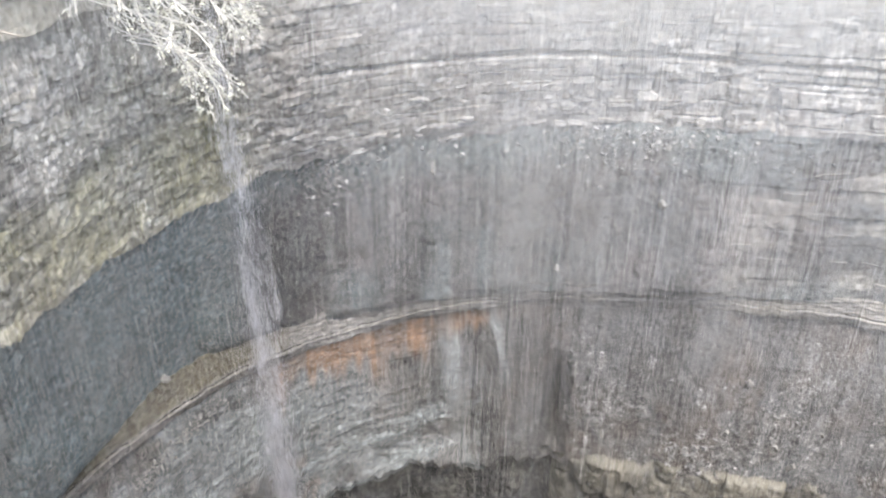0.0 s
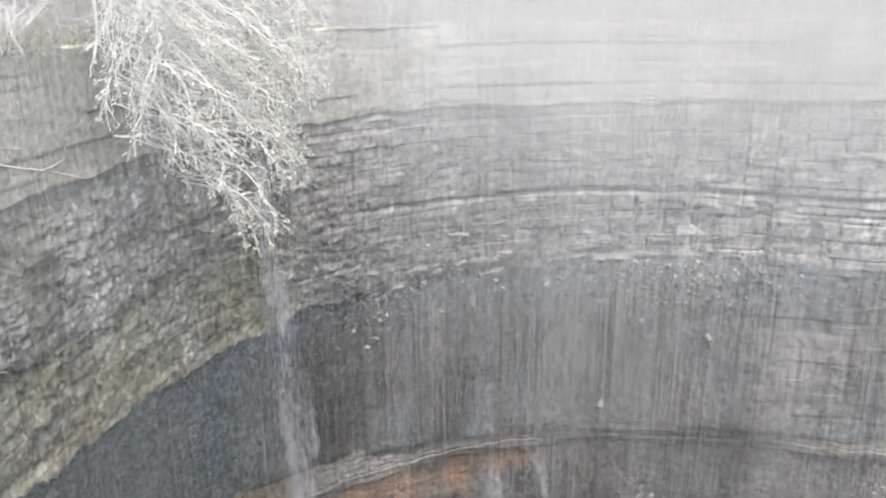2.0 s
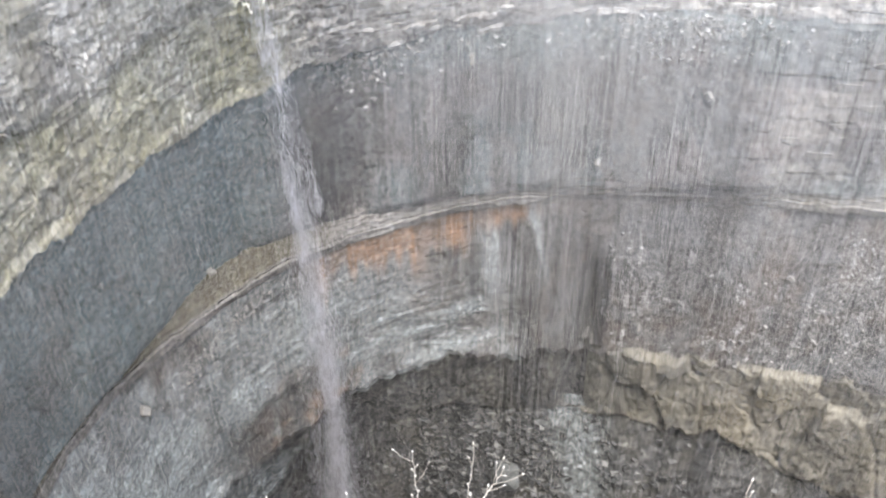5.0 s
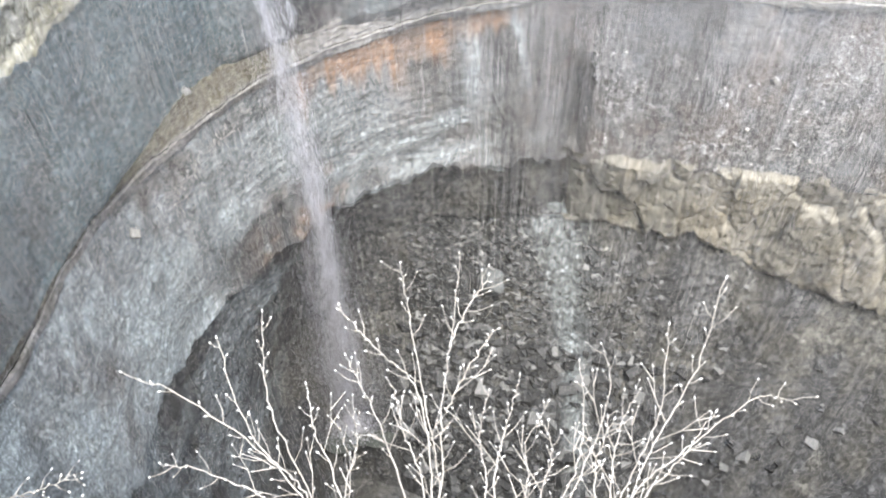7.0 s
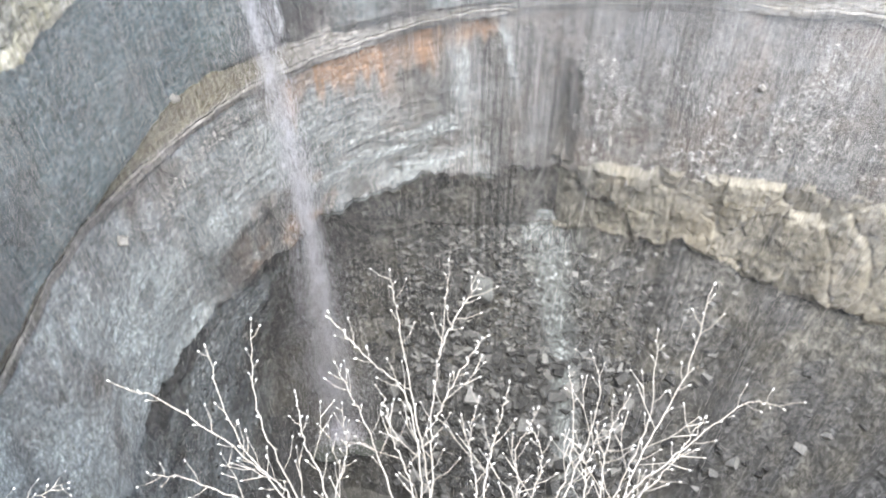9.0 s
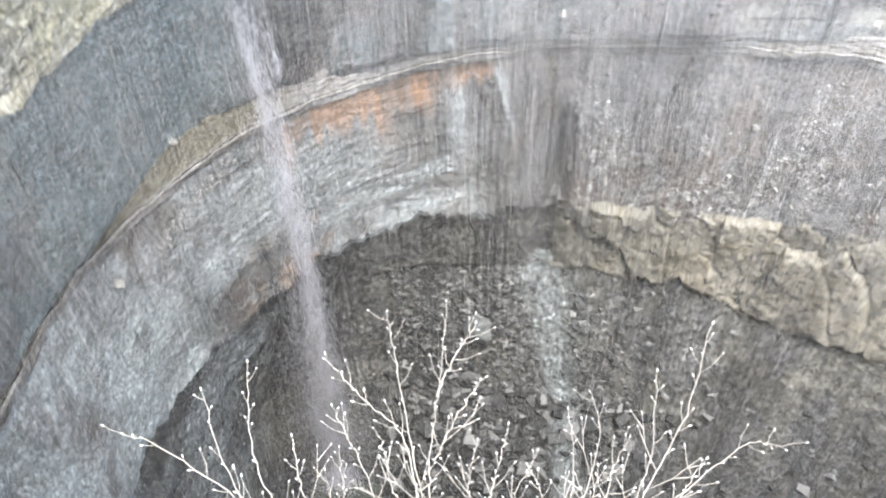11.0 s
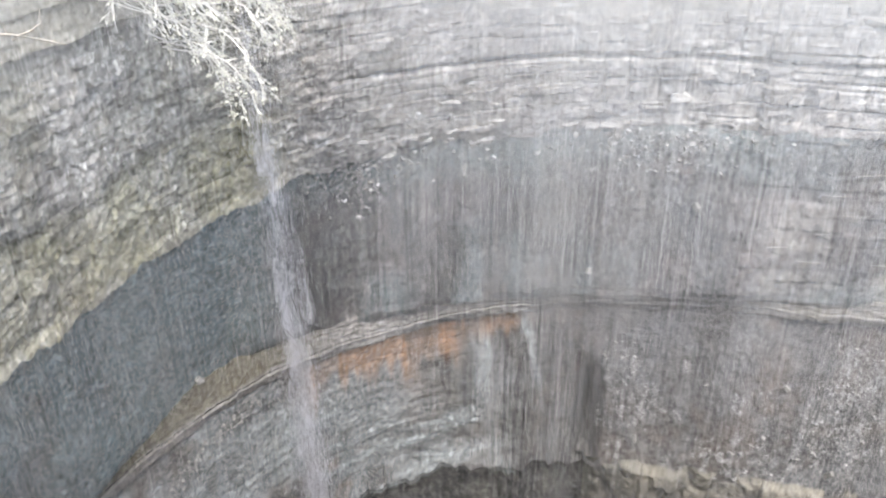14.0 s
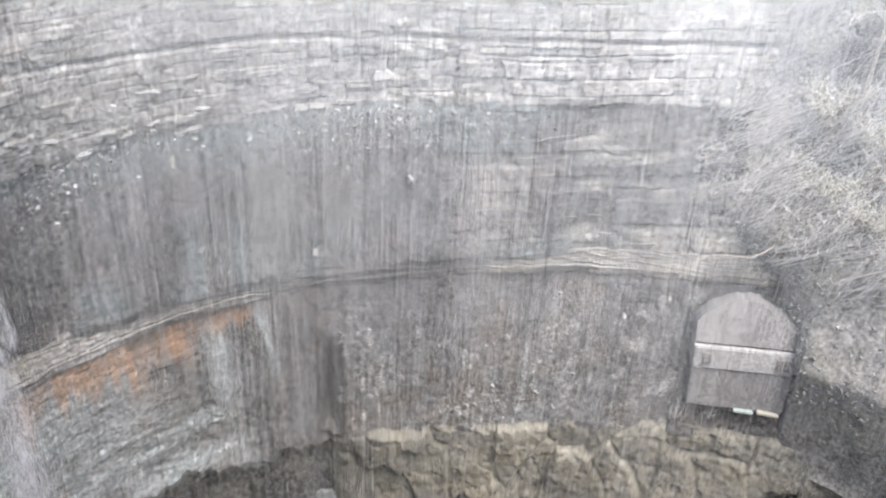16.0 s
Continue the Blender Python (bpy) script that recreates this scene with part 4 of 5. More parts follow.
# hanging bush: a tangle of pale drooping twigs with opening buds, over the rim beside the fall
def hanging_bush():
    rnd = random.Random(21)
    th = new("overhanging_bush")
    root = at(-21.5, 1.4, 18.9)
    th.location = root
    tagged(th, "pale bush of drooping twigs with opening leaf buds at the rim", "bush")
    inv = Matrix.Translation(-root)
    twigs, buds, limbs = Soup(), Soup(), Soup()
    rows = [-7, -2, 2, 4.6, 7, 10, 12.5, 14.5, 17]
    for k in range(140):
        dep = -7 + 24 * rnd.random() ** 1.1
        if dep > 13 and rnd.random() < 0.7:
            dep -= 9
        lo = float(np.interp(dep, rows, [-23, -24.5, -25.5, -26, -26, -24.5, -20.5, -19, -17.8]))
        hi = float(np.interp(dep, rows, [-14.5, -12.6, -11.4, -11.1, -12.3, -12.9, -13.6, -15, -16.3]))
        az = hi - (hi - lo) * rnd.random() ** 1.5 + rnd.gauss(0, 0.3)
        r = 18.2 - 1.6 * rnd.random()
        back = rnd.uniform(4.5, 9.0)
        a0 = max(az - back, -25.8 + rnd.uniform(0, 2.5))
        d0 = dep - back * rnd.uniform(0.45, 1.05)
        if az < -22.5:
            a0, d0 = az + rnd.uniform(0.3, 2.5), dep - rnd.uniform(4, 8)
        start, tip = at(a0, d0, 18.6), at(az, dep, r)
        mid = at((a0 + az) / 2 + rnd.uniform(-0.2, 1.2), (d0 + dep) / 2 - rnd.uniform(0.2, 1.6), r + rnd.uniform(-0.4, 0.4))
        line = [p + rand_dir(rnd) * 0.035 for p in spline([start, mid, tip], 7)]
        thick = k % 6 == 0
        (limbs if thick else twigs).tube(line, 0.03 if thick else 0.017, 0.008, 4)
        for m in range(4, len(line)):
            reach = m / (len(line) - 1)
            for q in range(2):
                d = (line[m] - line[m - 1]).normalized()
                e = (d + rand_dir(rnd) * 0.7).normalized()
                ln = rnd.uniform(0.15, 0.6)
                c = line[m] + e * ln * 0.5 + rand_dir(rnd) * 0.03
                t = line[m] + e * ln + Vector((0, 0, rnd.uniform(-0.04, 0.08)))
                twigs.tube([line[m], c, t], 0.01, 0.006, 3)
                for b in range(rnd.randint(1, 3) if reach > 0.6 else rnd.randint(0, 1)):
                    p = line[m] + (t - line[m]) * rnd.uniform(0.45, 1.05) + rand_dir(rnd) * 0.04
                    buds.spindle(p, e + rand_dir(rnd), rnd.uniform(0.05, 0.09), rnd.uniform(0.014, 0.024))
    limbs.tube(spline([surf("wall_cap", -22.0, 1.3) + Vector((0, 0.6, 0)), at(-22.6, -1.5, 21.0), at(-23.0, -6.0, 18.9)], 6), 0.09, 0.05, 6)
    for pts in ([(-25.7, -4.5), (-25.6, -1.2), (-25.9, 3.1), (-26.6, 5.0)], [(-23.3, -4.5), (-22.4, 1.6), (-22.9, 5.8), (-24.2, 9.0)], [(-20.0, -5), (-20.4, -1), (-21.8, 3.5)], [(-22.6, 5.0), (-21.6, 8.0), (-19.8, 11.0)]):
        limbs.tube([p + rand_dir(rnd) * 0.03 for p in spline([at(a, d, 18.0) for a, d in pts], 6)], 0.05, 0.012, 5)
    # one tail that hangs lowest
    tail = spline([at(-21, 5, 17.8), at(-19.6, 10.5, 17.7), at(-17.8, 16.3, 17.6)], 8)
    limbs.tube(tail, 0.022, 0.008, 4)
    for m in range(3, len(tail)):
        for q in range(4):
            e = (Vector((0.3, 0, -0.5)) + rand_dir(rnd)).normalized()
            t = tail[m] + e * rnd.uniform(0.15, 0.4)
            twigs.tube([tail[m], (tail[m] + t) / 2, t], 0.008, 0.004, 3)
            for s in range(4):
                buds.spindle(t + rand_dir(rnd) * 0.06, e + rand_dir(rnd), 0.08, 0.022)
    for soup, nm, mt, lb in ((limbs, "limb_tangle", SUNLIT_SILVER_TWIG, "pale bent limbs"), (twigs, "twig_tangle", SUNLIT_SILVER_TWIG, "fine pale twigs"), (buds, "bud_spray", BUD, "pale green-white leaf buds")):
        tagged(soup.mesh(nm, mt, th, lb), kind="stuff").matrix_parent_inverse = inv
    return th


hanging_bush()


# dead branch on the left wall, and a low twig below it
def dead_branch(label, lines, seed):
    rnd = random.Random(seed)
    sp = Soup()
    for r0, pts in lines:
        ln = [p + rand_dir(rnd) * 0.02 for p in spline(pts, 6)]
        sp.tube(ln, r0, r0 * 0.4, 5)
    ob = sp.mesh("dead_branch", TWIG, smooth=True)
    tagged(ob, label, "branch")


dead_branch("bare white branch reaching out from the rock wall", [
    (0.035, [wall_at(-41, 2.6), at(-36, 9.4, 13.2), at(-32, 10.3, 13.1), at(-27.6, 11.5, 13.1)]),
    (0.02, [at(-30.5, 10.9, 13.1), at(-29, 10.3, 13.0), at(-28.6, 9.2, 13.0)]),
    (0.016, [at(-30.6, 10.8, 13.1), at(-31.2, 9.3, 13.0), at(-31.2, 7.8, 13.0)]),
    (0.014, [at(-31.2, 9.3, 13.0), at(-33, 9.0, 13.0), at(-34.5, 8.6, 13.1)])], 31)
dead_branch("small bare white twig on the mossy wall", [
    (0.02, [wall_at(-38.5, 6.1), at(-36, 22.6, 13.9), at(-34.2, 23.1, 13.8)]),
    (0.014, [at(-36, 22.6, 13.9), at(-35, 21.8, 13.8), at(-34.4, 22.2, 13.8)])], 32)


dead_branch("fallen bare forked branch lying on the hillside", [
    (0.04, [hill_point(44.5, 14.6) + Vector((0, 0, 0.15)), at(43.2, 25.5, 33.0), at(40.0, 26.2, 32.6), at(38.2, 28.3, 32.2)]),
    (0.022, [at(41.6, 25.8, 32.8), at(40.4, 25.2, 32.6), at(39.3, 25.7, 32.4)]),
    (0.018, [at(40.0, 26.2, 32.6), at(39.0, 27.6, 32.4), at(39.3, 28.4, 32.2)])], 33)


# brush on the hillside
def brush_bush(seed, height, twigs):
    rnd = random.Random(seed)
    th = new("brush_bush")
    sp, fine = Soup(), Soup()
    for k in range(twigs):
        a = rnd.uniform(0, 6.3)
        lean = Vector((0.75 + 0.55 * math.cos(a), 0.4 * math.sin(a) - 0.35, 0.85)).normalized()
        ln = height * rnd.uniform(0.5, 1.0)
        p0 = Vector((rnd.gauss(0, 0.35), rnd.gauss(0, 0.3), -0.15))
        ln3 = spline([p0, p0 + lean * ln * 0.5 + rand_dir(rnd) * 0.1, p0 + lean * ln + rand_dir(rnd) * 0.25], 3)
        sp.tube(ln3, 0.02, 0.007, 4)
        for m in range(2, len(ln3)):
            for q in range(2):
                e = (lean * 0.6 + rand_dir(rnd) * 0.7).normalized()
                t = ln3[m] + e * rnd.uniform(0.2, 0.7)
                fine.tube([ln3[m], (ln3[m] + t) / 2 + rand_dir(rnd) * 0.06, t], 0.009, 0.005, 3)
    tagged(sp.mesh("brushwood", BRUSH, th, "silver-grey bare brushwood"), kind="stuff")
    tagged(fine.mesh("twig_spray", BRUSH, th, "fine pale twig spray"), kind="stuff")
    return tagged(th, "leafless silver-grey brush on the steep hillside", "bush", group="brush on the hillside")


protos = [brush_bush(41, 3.4, 14), brush_bush(42, 2.6, 16), brush_bush(43, 4.2, 12)]
rnd = random.Random(44)
spots = []
for k in range(96):
    h = rnd.uniform(2.0, 15.5)
    lo = float(np.interp(h, [0, 9, 13.5, 16.5], [33.0, 34.5, 39.0, 49.5]))
    az = rnd.uniform(lo, 56)
    spots.append((az, h))
for k, (az, h) in enumerate(spots):
    p = hill_point(az, h)
    m = Matrix.Translation(p) @ Matrix.Rotation(-radians(az) + rnd.uniform(-0.4, 0.4), 4, "Z") @ Matrix.Scale(rnd.uniform(0.7, 1.25), 4)
    if k < 3:
        protos[k].matrix_basis = m
    else:
        c = copy_thing(protos[k % 3], Matrix())
        c.matrix_basis = m


for k, (az, h, sc) in enumerate(((38.4, 21.6, 0.4), (40.2, 22.4, 0.45), (36.6, 19.6, 0.35), (39.2, 17.4, 0.4), (43.0, 22.3, 0.4), (37.2, 18.2, 0.3))):
    c = copy_thing(protos[k % 3], Matrix())
    c.matrix_basis = Matrix.Translation(surf("wall_middle_shale", az, h)) @ Matrix.Rotation(-radians(az) + 2.0 * k, 4, "Z") @ Matrix.Scale(sc, 4)
    tagged(c, "small dead brush beside the concrete abutment", group="brush beside the abutment")


# budding bushes among the brush
def budding_bush(seed, height, count):
    rnd = random.Random(seed)
    th = new("budding_bush")
    sp, bu = Soup(), Soup()
    for k in range(count):
        a = rnd.uniform(0, 6.3)
        lean = Vector((0.7 * math.cos(a), 0.7 * math.sin(a), 1)).normalized()
        ln = height * rnd.uniform(0.5, 1.0)
        p0 = Vector((rnd.gauss(0, 0.15), rnd.gauss(0, 0.15), -0.15))
        line = spline([p0, p0 + lean * ln * 0.5 + rand_dir(rnd) * 0.15, p0 + lean * ln + rand_dir(rnd) * 0.3], 4)
        sp.tube(line, 0.018, 0.005, 4)
        for m in range(2, len(line)):
            for q in range(4):
                e = (lean * 0.5 + rand_dir(rnd) * 0.9).normalized()
                t = line[m] + e * rnd.uniform(0.15, 0.5)
                sp.tube([line[m], (line[m] + t) / 2, t], 0.006, 0.003, 3)
                for w in range(3):
                    bu.spindle(line[m] + (t - line[m]) * rnd.uniform(0.5, 1.05), e + rand_dir(rnd), rnd.uniform(0.05, 0.1), rnd.uniform(0.014, 0.026))
    tagged(sp.mesh("twig_spray", TWIG, th, "fine pale twig spray"), kind="stuff")
    tagged(bu.mesh("bud_spray", BUD, th, "yellow-green leaf buds"), kind="stuff")
    return tagged(th, "pale bush with yellow-green opening buds on the hillside", "bush", group="budding bushes on the hillside")


bproto = budding_bush(45, 2.6, 16)
for k, (az, h) in enumerate(((44.0, 7.5), (46.5, 6.4), (49.0, 7.2), (51.5, 6.5), (45.5, 9.6), (48.5, 10.2), (51.5, 9.6), (47.0, 12.4), (50.5, 13.0), (53.5, 11.5))):
    ob = bproto if k == 0 else copy_thing(bproto, Matrix())
    ob.matrix_basis = Matrix.Translation(hill_point(az, h)) @ Matrix.Rotation(1.7 * k, 4, "Z") @ Matrix.Scale(0.8 + 0.06 * (k % 5), 4)


# brush along the top of the wall
for k in range(64):
    az = rnd.uniform(-38, 34)
    if -19 < az < -14:
        continue
    r = 0.5 + 6.5 * rnd.random() ** 1.5
    d = float(level("rim", az)) + r
    c = copy_thing(protos[k % 3], Matrix())
    c.matrix_basis = Matrix.Translation(place(np.array(az), np.array(d), np.array(1.1 - float(bank(az, r)))).tolist()) @ Matrix.Rotation(rnd.uniform(0, 6.3), 4, "Z") @ Matrix.Scale(rnd.uniform(0.35, 0.7), 4)
    tagged(c, "leafless silver-grey brush on top of the cliff", group="brush on the cliff top")


# bare trees on the top
def bare_tree(seed, height):
    rnd = random.Random(seed)
    th = new("bare_tree")
    tr, cr = Soup(), Soup()
    top = Vector((rnd.uniform(-0.4, 0.4), rnd.uniform(-0.4, 0.4), height))
    line = spline([Vector((0, 0, -0.3)), Vector((rnd.uniform(-0.2, 0.2), rnd.uniform(-0.2, 0.2), height * 0.5)), top], 8)
    tr.tube(line, height * 0.018, height * 0.004, 7)
    for m in range(5, len(line)):
        for q in range(3):
            e = (rand_dir(rnd) + Vector((0, 0, 0.7))).normalized()
            ln = (height * 0.32) * rnd.uniform(0.5, 1) * (1.25 - m / len(line))
            t = line[m] + e * ln
            mid = (line[m] + t) / 2 + rand_dir(rnd) * 0.15
            tr.tube(spline([line[m], mid, t], 3), height * 0.006, height * 0.002, 4)
            for s in range(9):
                f = rnd.uniform(0.3, 1)
                b = line[m] + (t - line[m]) * f
                e2 = (e + rand_dir(rnd) * 0.9).normalized()
                t2 = b + e2 * ln * rnd.uniform(0.2, 0.5)
                cr.tube([b, (b + t2) / 2 + rand_dir(rnd) * 0.05, t2], 0.014, 0.005, 3)
    tr.mesh("trunk", BARK, th)
    tagged(cr.mesh("crown", BRUSH, th, "fine leafless twigs"), kind="stuff")
    return tagged(th, "leafless grey tree on top of the cliff", "tree", group="trees on the cliff top")


trees = [bare_tree(51, 9.0), bare_tree(52, 7.0), bare_tree(53, 11.0)]
rnd = random.Random(54)
k = 0
for az in np.arange(-36, 60, 3.1):
    a = float(az) + rnd.uniform(-1.2, 1.2)
    if -24 < a < -12:
        continue
    r = rnd.uniform(3.5, 14)
    d = float(level("rim", a))
    p = Vector(place(np.array(a), np.array(d + r), np.array(1.15 - float(bank(a, r)))))
    m = Matrix.Translation(p) @ Matrix.Rotation(rnd.uniform(0, 6.3), 4, "Z") @ Matrix.Scale(rnd.uniform(0.8, 1.2), 4)
    ob = trees[k] if k < 3 else copy_thing(trees[k % 3], Matrix())
    ob.matrix_basis = m
    k += 1
hill_tree = bare_tree(57, 8.0)
tagged(hill_tree, "dark leafless forked tree on the hillside", "tree")
hill_tree.matrix_basis = Matrix.Translation(hill_point(47.2, 8.6) - Vector((0, 0, 0.1))) @ Matrix.Rotation(1.0, 4, "Z")

# dry grass over the left rim
rnd = random.Random(61)
gr = Soup()
for k in range(1500):
    az = rnd.uniform(-37, -24.5)
    d = float(level("rim", az)) + rnd.uniform(-0.25, 1.6)
    p = Vector(place(np.array(az), np.array(d), np.array(1.05 - 0.25 * rnd.random())))
    e = (rand_dir(rnd) * 0.6 + Vector((0.25, -0.7, 0.5))).normalized()
    ln = rnd.uniform(0.15, 0.5)
    gr.tube([p, p + e * ln * 0.6, p + e * ln + Vector((0, 0, -0.12))], 0.012, 0.004, 3)
tagged(gr.mesh("dry_grass", LEAF), "dry yellow-green grass hanging over the rim", "grass", kind="stuff")


# concrete abutment on the hillside
def box_bm(sx, sy, sz, bevel=0.03, seg=2):
    bm = bmesh.new()
    bmesh.ops.create_cube(bm, size=1)
    bmesh.ops.scale(bm, vec=(sx, sy, sz), verts=bm.verts)
    bmesh.ops.bevel(bm, geom=bm.edges[:], offset=bevel, segments=seg, affect="EDGES")
    return bm


def abutment():
    th = new("concrete_abutment")
    tagged(th, "derelict grey concrete abutment with a broken arched top", "abutment")
    w = 4.0
    def add(name, bm, mtl, loc, label="", parent=th):
        o = part(name, bm, mtl, parent, label)
        o.location = loc
        return o
    add("lower_wall", box_bm(w, 2.6, 2.0, 0.05), CONCRETE, (0, 1.3, 0.2))
    band = add("band", box_bm(w + 0.06, 1.75, 1.05, 0.05), PALE_CONCRETE, (0, 0.78, 1.72), "pale concrete band")
    add("groove", box_bm(w - 0.1, 1.3, 0.16, 0.02), CONCRETE, (0, 0.86, 2.3), "dark recessed joint")
    bm = bmesh.new()
    rr = random.Random(71)
    n = 26
    front, back = [], []
    for k in range(n + 1):
        x = -w / 2 + w * k / n
        z = 0.8 + 1.0 * max(0.0, 1 - abs(x / (w / 2)) ** 1.9) ** 0.8 - (0.12 + rr.uniform(0, 0.14) if k > n * 0.62 else rr.uniform(0, 0.03))
        front.append((bm.verts.new((x, 0.10 + 0.28 * z, z)), bm.verts.new((x, 0.05, 0))))
        back.append((bm.verts.new((x, 1.0 + 0.25 * z, z - rr.uniform(0, 0.1))), bm.verts.new((x, 1.4, 0))))
    for k in range(n):
        bm.faces.new((front[k][1], front[k + 1][1], front[k + 1][0], front[k][0]))
        bm.faces.new((front[k][0], front[k + 1][0], back[k + 1][0], back[k][0]))
        bm.faces.new((back[k][0], back[k + 1][0], back[k + 1][1], back[k][1]))
        bm.faces.new((front[k][1], back[k][1], back[k + 1][1], front[k + 1][1]))
    bm.faces.new((front[0][1], front[0][0], back[0][0], back[0][1]))
    bm.faces.new((front[n][1], back[n][1], back[n][0], front[n][0]))
    bmesh.ops.recalc_face_normals(bm, faces=bm.faces)
    add("arched_top", bm, CONCRETE, (0, 0.05, 2.37), "grey arched slab with a broken edge")
    for x, ww in ((-1.48, 0.36), (1.38, 0.2), (1.68, 0.22)):
        f = add("iron_fitting", box_bm(ww, 0.1, 0.55, 0.03), METAL, (x, -0.14, 1.72), "rusted iron fitting")
        add("hollow", box_bm(ww * 0.5, 0.06, 0.3, 0.015), CONCRETE, (0, -0.05, 0.02), "", f)
    return th


ab = abutment()
mid = Vector(place(np.array(44.7), np.array(30.0), np.array(20.7)))
ab.matrix_basis = Matrix.Translation(mid) @ Matrix.Rotation(-radians(29), 4, "Z") @ Matrix.Rotation(radians(-3), 4, "Y") @ Matrix.Scale(1.0, 4)
for nm, mt, sx, off, lb in (("timber_plank", PLANK_G, 0.8, 0.35, "faded green plank lying at the foot of the abutment"), ("timber_plank", PLANK_Y, 0.9, 1.35, "bleached yellow plank lying at the foot of the abutment")):
    o = part(nm, box_bm(sx, 0.25, 0.1, 0.02), mt)
    tagged(o, lb, "plank", group="planks at the abutment")
    o.matrix_basis = ab.matrix_basis @ Matrix.Translation((off, -0.12, -0.78)) @ Matrix.Rotation(0.1 * off, 4, "Y")

# ---- stones ----


def slope_at(az, h):
    return surf("slope_upper" if h < depth("mid") else "slope_lower", az, h)


rb = random.Random(81)
bm = bmesh.new()
bmesh.ops.create_icosphere(bm, subdivisions=3, radius=0.85)
for v in bm.verts:
    q = v.co.copy()
    for ax in (Vector((0.5, -0.8, 0.35)), Vector((-0.9, -0.2, 0.3)), Vector((0.2, 0.3, 0.95)), Vector((0.9, 0.2, -0.1)), Vector((-0.3, -0.9, -0.3))):
        ax = ax.normalized()
        over = q.dot(ax) - 0.52
        if over > 0:
            q -= ax * over * 0.85
    v.co = q + q.normalized() * 0.12 * noise.noise(q * 2.3)
bo = part("boulder", bm, stone_mat("pale_boulder", [(0.0, (0.1, 0.106, 0.106)), (1.0, (0.12, 0.126, 0.126))]))
tagged(bo, "large pale grey boulder resting on the rubble slope", "boulder")
bo.location = slope_at(3.2, 30.6) + Vector((0, -0.15, 0.25))

# pale slabs and nodules that stand out on the beds
def on_bed(top, bottom, relief, az, dep, t0=0.0):
    """The place on a bed that is seen at that azimuth and angle."""
    best = None
    for t in np.linspace(0, 1, 60):
        h = depth(top) * (1 - t) + depth(bottom) * t
        d = float(level(top, az)) * (1 - t) + float(level(bottom, az)) * t
        o = float(relief(np.array(radians(az) * 25.0), np.array(h), np.array(t), np.array(float(az))))
        e = abs(math.degrees(math.atan2(h, d - o)) - dep)
        if best is None or e < best[0]:
            best = (e, Vector(place(np.array(float(az)), np.array(d - o), np.array(float(h)))))
    return best[1]


PALE = stone_mat("pale_slab_stone", [(0.0, (0.14, 0.138, 0.13)), (1.0, (0.23, 0.228, 0.218))])
rs = random.Random(91)


def slab(name, label, where, size, group=""):
    sp = Soup()
    sp.lump(Vector((0, 0, 0)), size, rs)
    o = sp.mesh(name, PALE)
    bm2 = bmesh.new()
    bm2.from_mesh(o.data)
    bmesh.ops.bevel(bm2, geom=bm2.edges[:], offset=min(size) * 0.25, segments=1, affect="EDGES")
    bm2.to_mesh(o.data)
    bm2.free()
    o.location = where
    tagged(o, label, "stone", group=group)


for az, dep, size in ((25.5, 34.1, (0.26, 0.16, 0.1)), (14.5, 39.5, (0.08, 0.06, 0.22)), (29.8, 38.5, (0.12, 0.08, 0.42)), (19.6, 35.1, (0.07, 0.05, 0.15)), (24.6, 37.6, (0.12, 0.1, 0.1)), (12.0, 40.4, (0.06, 0.06, 0.2)), (31.5, 36.0, (0.08, 0.06, 0.16)), (28.0, 37.2, (0.09, 0.06, 0.08))):
    slab("stone_slab", "pale angular slab lodged on the dark shale slope", on_bed("ledge", "iron", iron_relief, az, dep), size, "slabs on the slope")
for az, dep, size in ((-31.4, 42.7, (0.2, 0.16, 0.18)),):
    slab("stone_nodule", "rust-stained pale nodule in the blue shale wall", on_bed("ledge", "iron", iron_relief, az, dep), size)
slab("stone_block", "pale block on the edge of the olive bench", on_bed("foot", "ledge", ledge_relief, -23.2, 34.1), (0.16, 0.14, 0.16))
slab("stone_block", "white rock jutting from the mossy wall", on_bed("cap", "dolo", dolo_relief, -29.0, 15.3), (0.15, 0.13, 0.13))
slab("stone_slab", "pale slab leaning on the upper shale", on_bed("dolo", "foot", shale_relief, -0.8, 21.7), (0.08, 0.08, 0.3))
slab("stone_block", "small pale block on the upper shale", on_bed("dolo", "foot", shale_relief, 16.7, 23.3), (0.16, 0.12, 0.2))
slab("stone_block", "small pale block low on the upper shale", on_bed("dolo", "foot", shale_relief, 9.2, 28.5), (0.16, 0.12, 0.18))
chalk = Soup()
for k in range(420):
    f = rs.random()
    az = -27.2 + 8.0 * f + rs.gauss(0, 0.25)
    dep = 41.4 - 4.6 * f + rs.gauss(0, 0.3)
    sz = 0.012 + 0.035 * rs.random() ** 3
    chalk.lump(on_bed("ledge", "iron", iron_relief, az, dep), (sz, sz * 0.8, sz * 1.1), rs)
tagged(chalk.mesh("chalky_fragments", stone_mat("chalky_stone", [(0.0, (0.16, 0.162, 0.16)), (0.6, (0.22, 0.22, 0.215)), (1.0, (0.3, 0.297, 0.286))], True)), "white chalky fragments in a band below the ledge", "stone chips", kind="stuff")

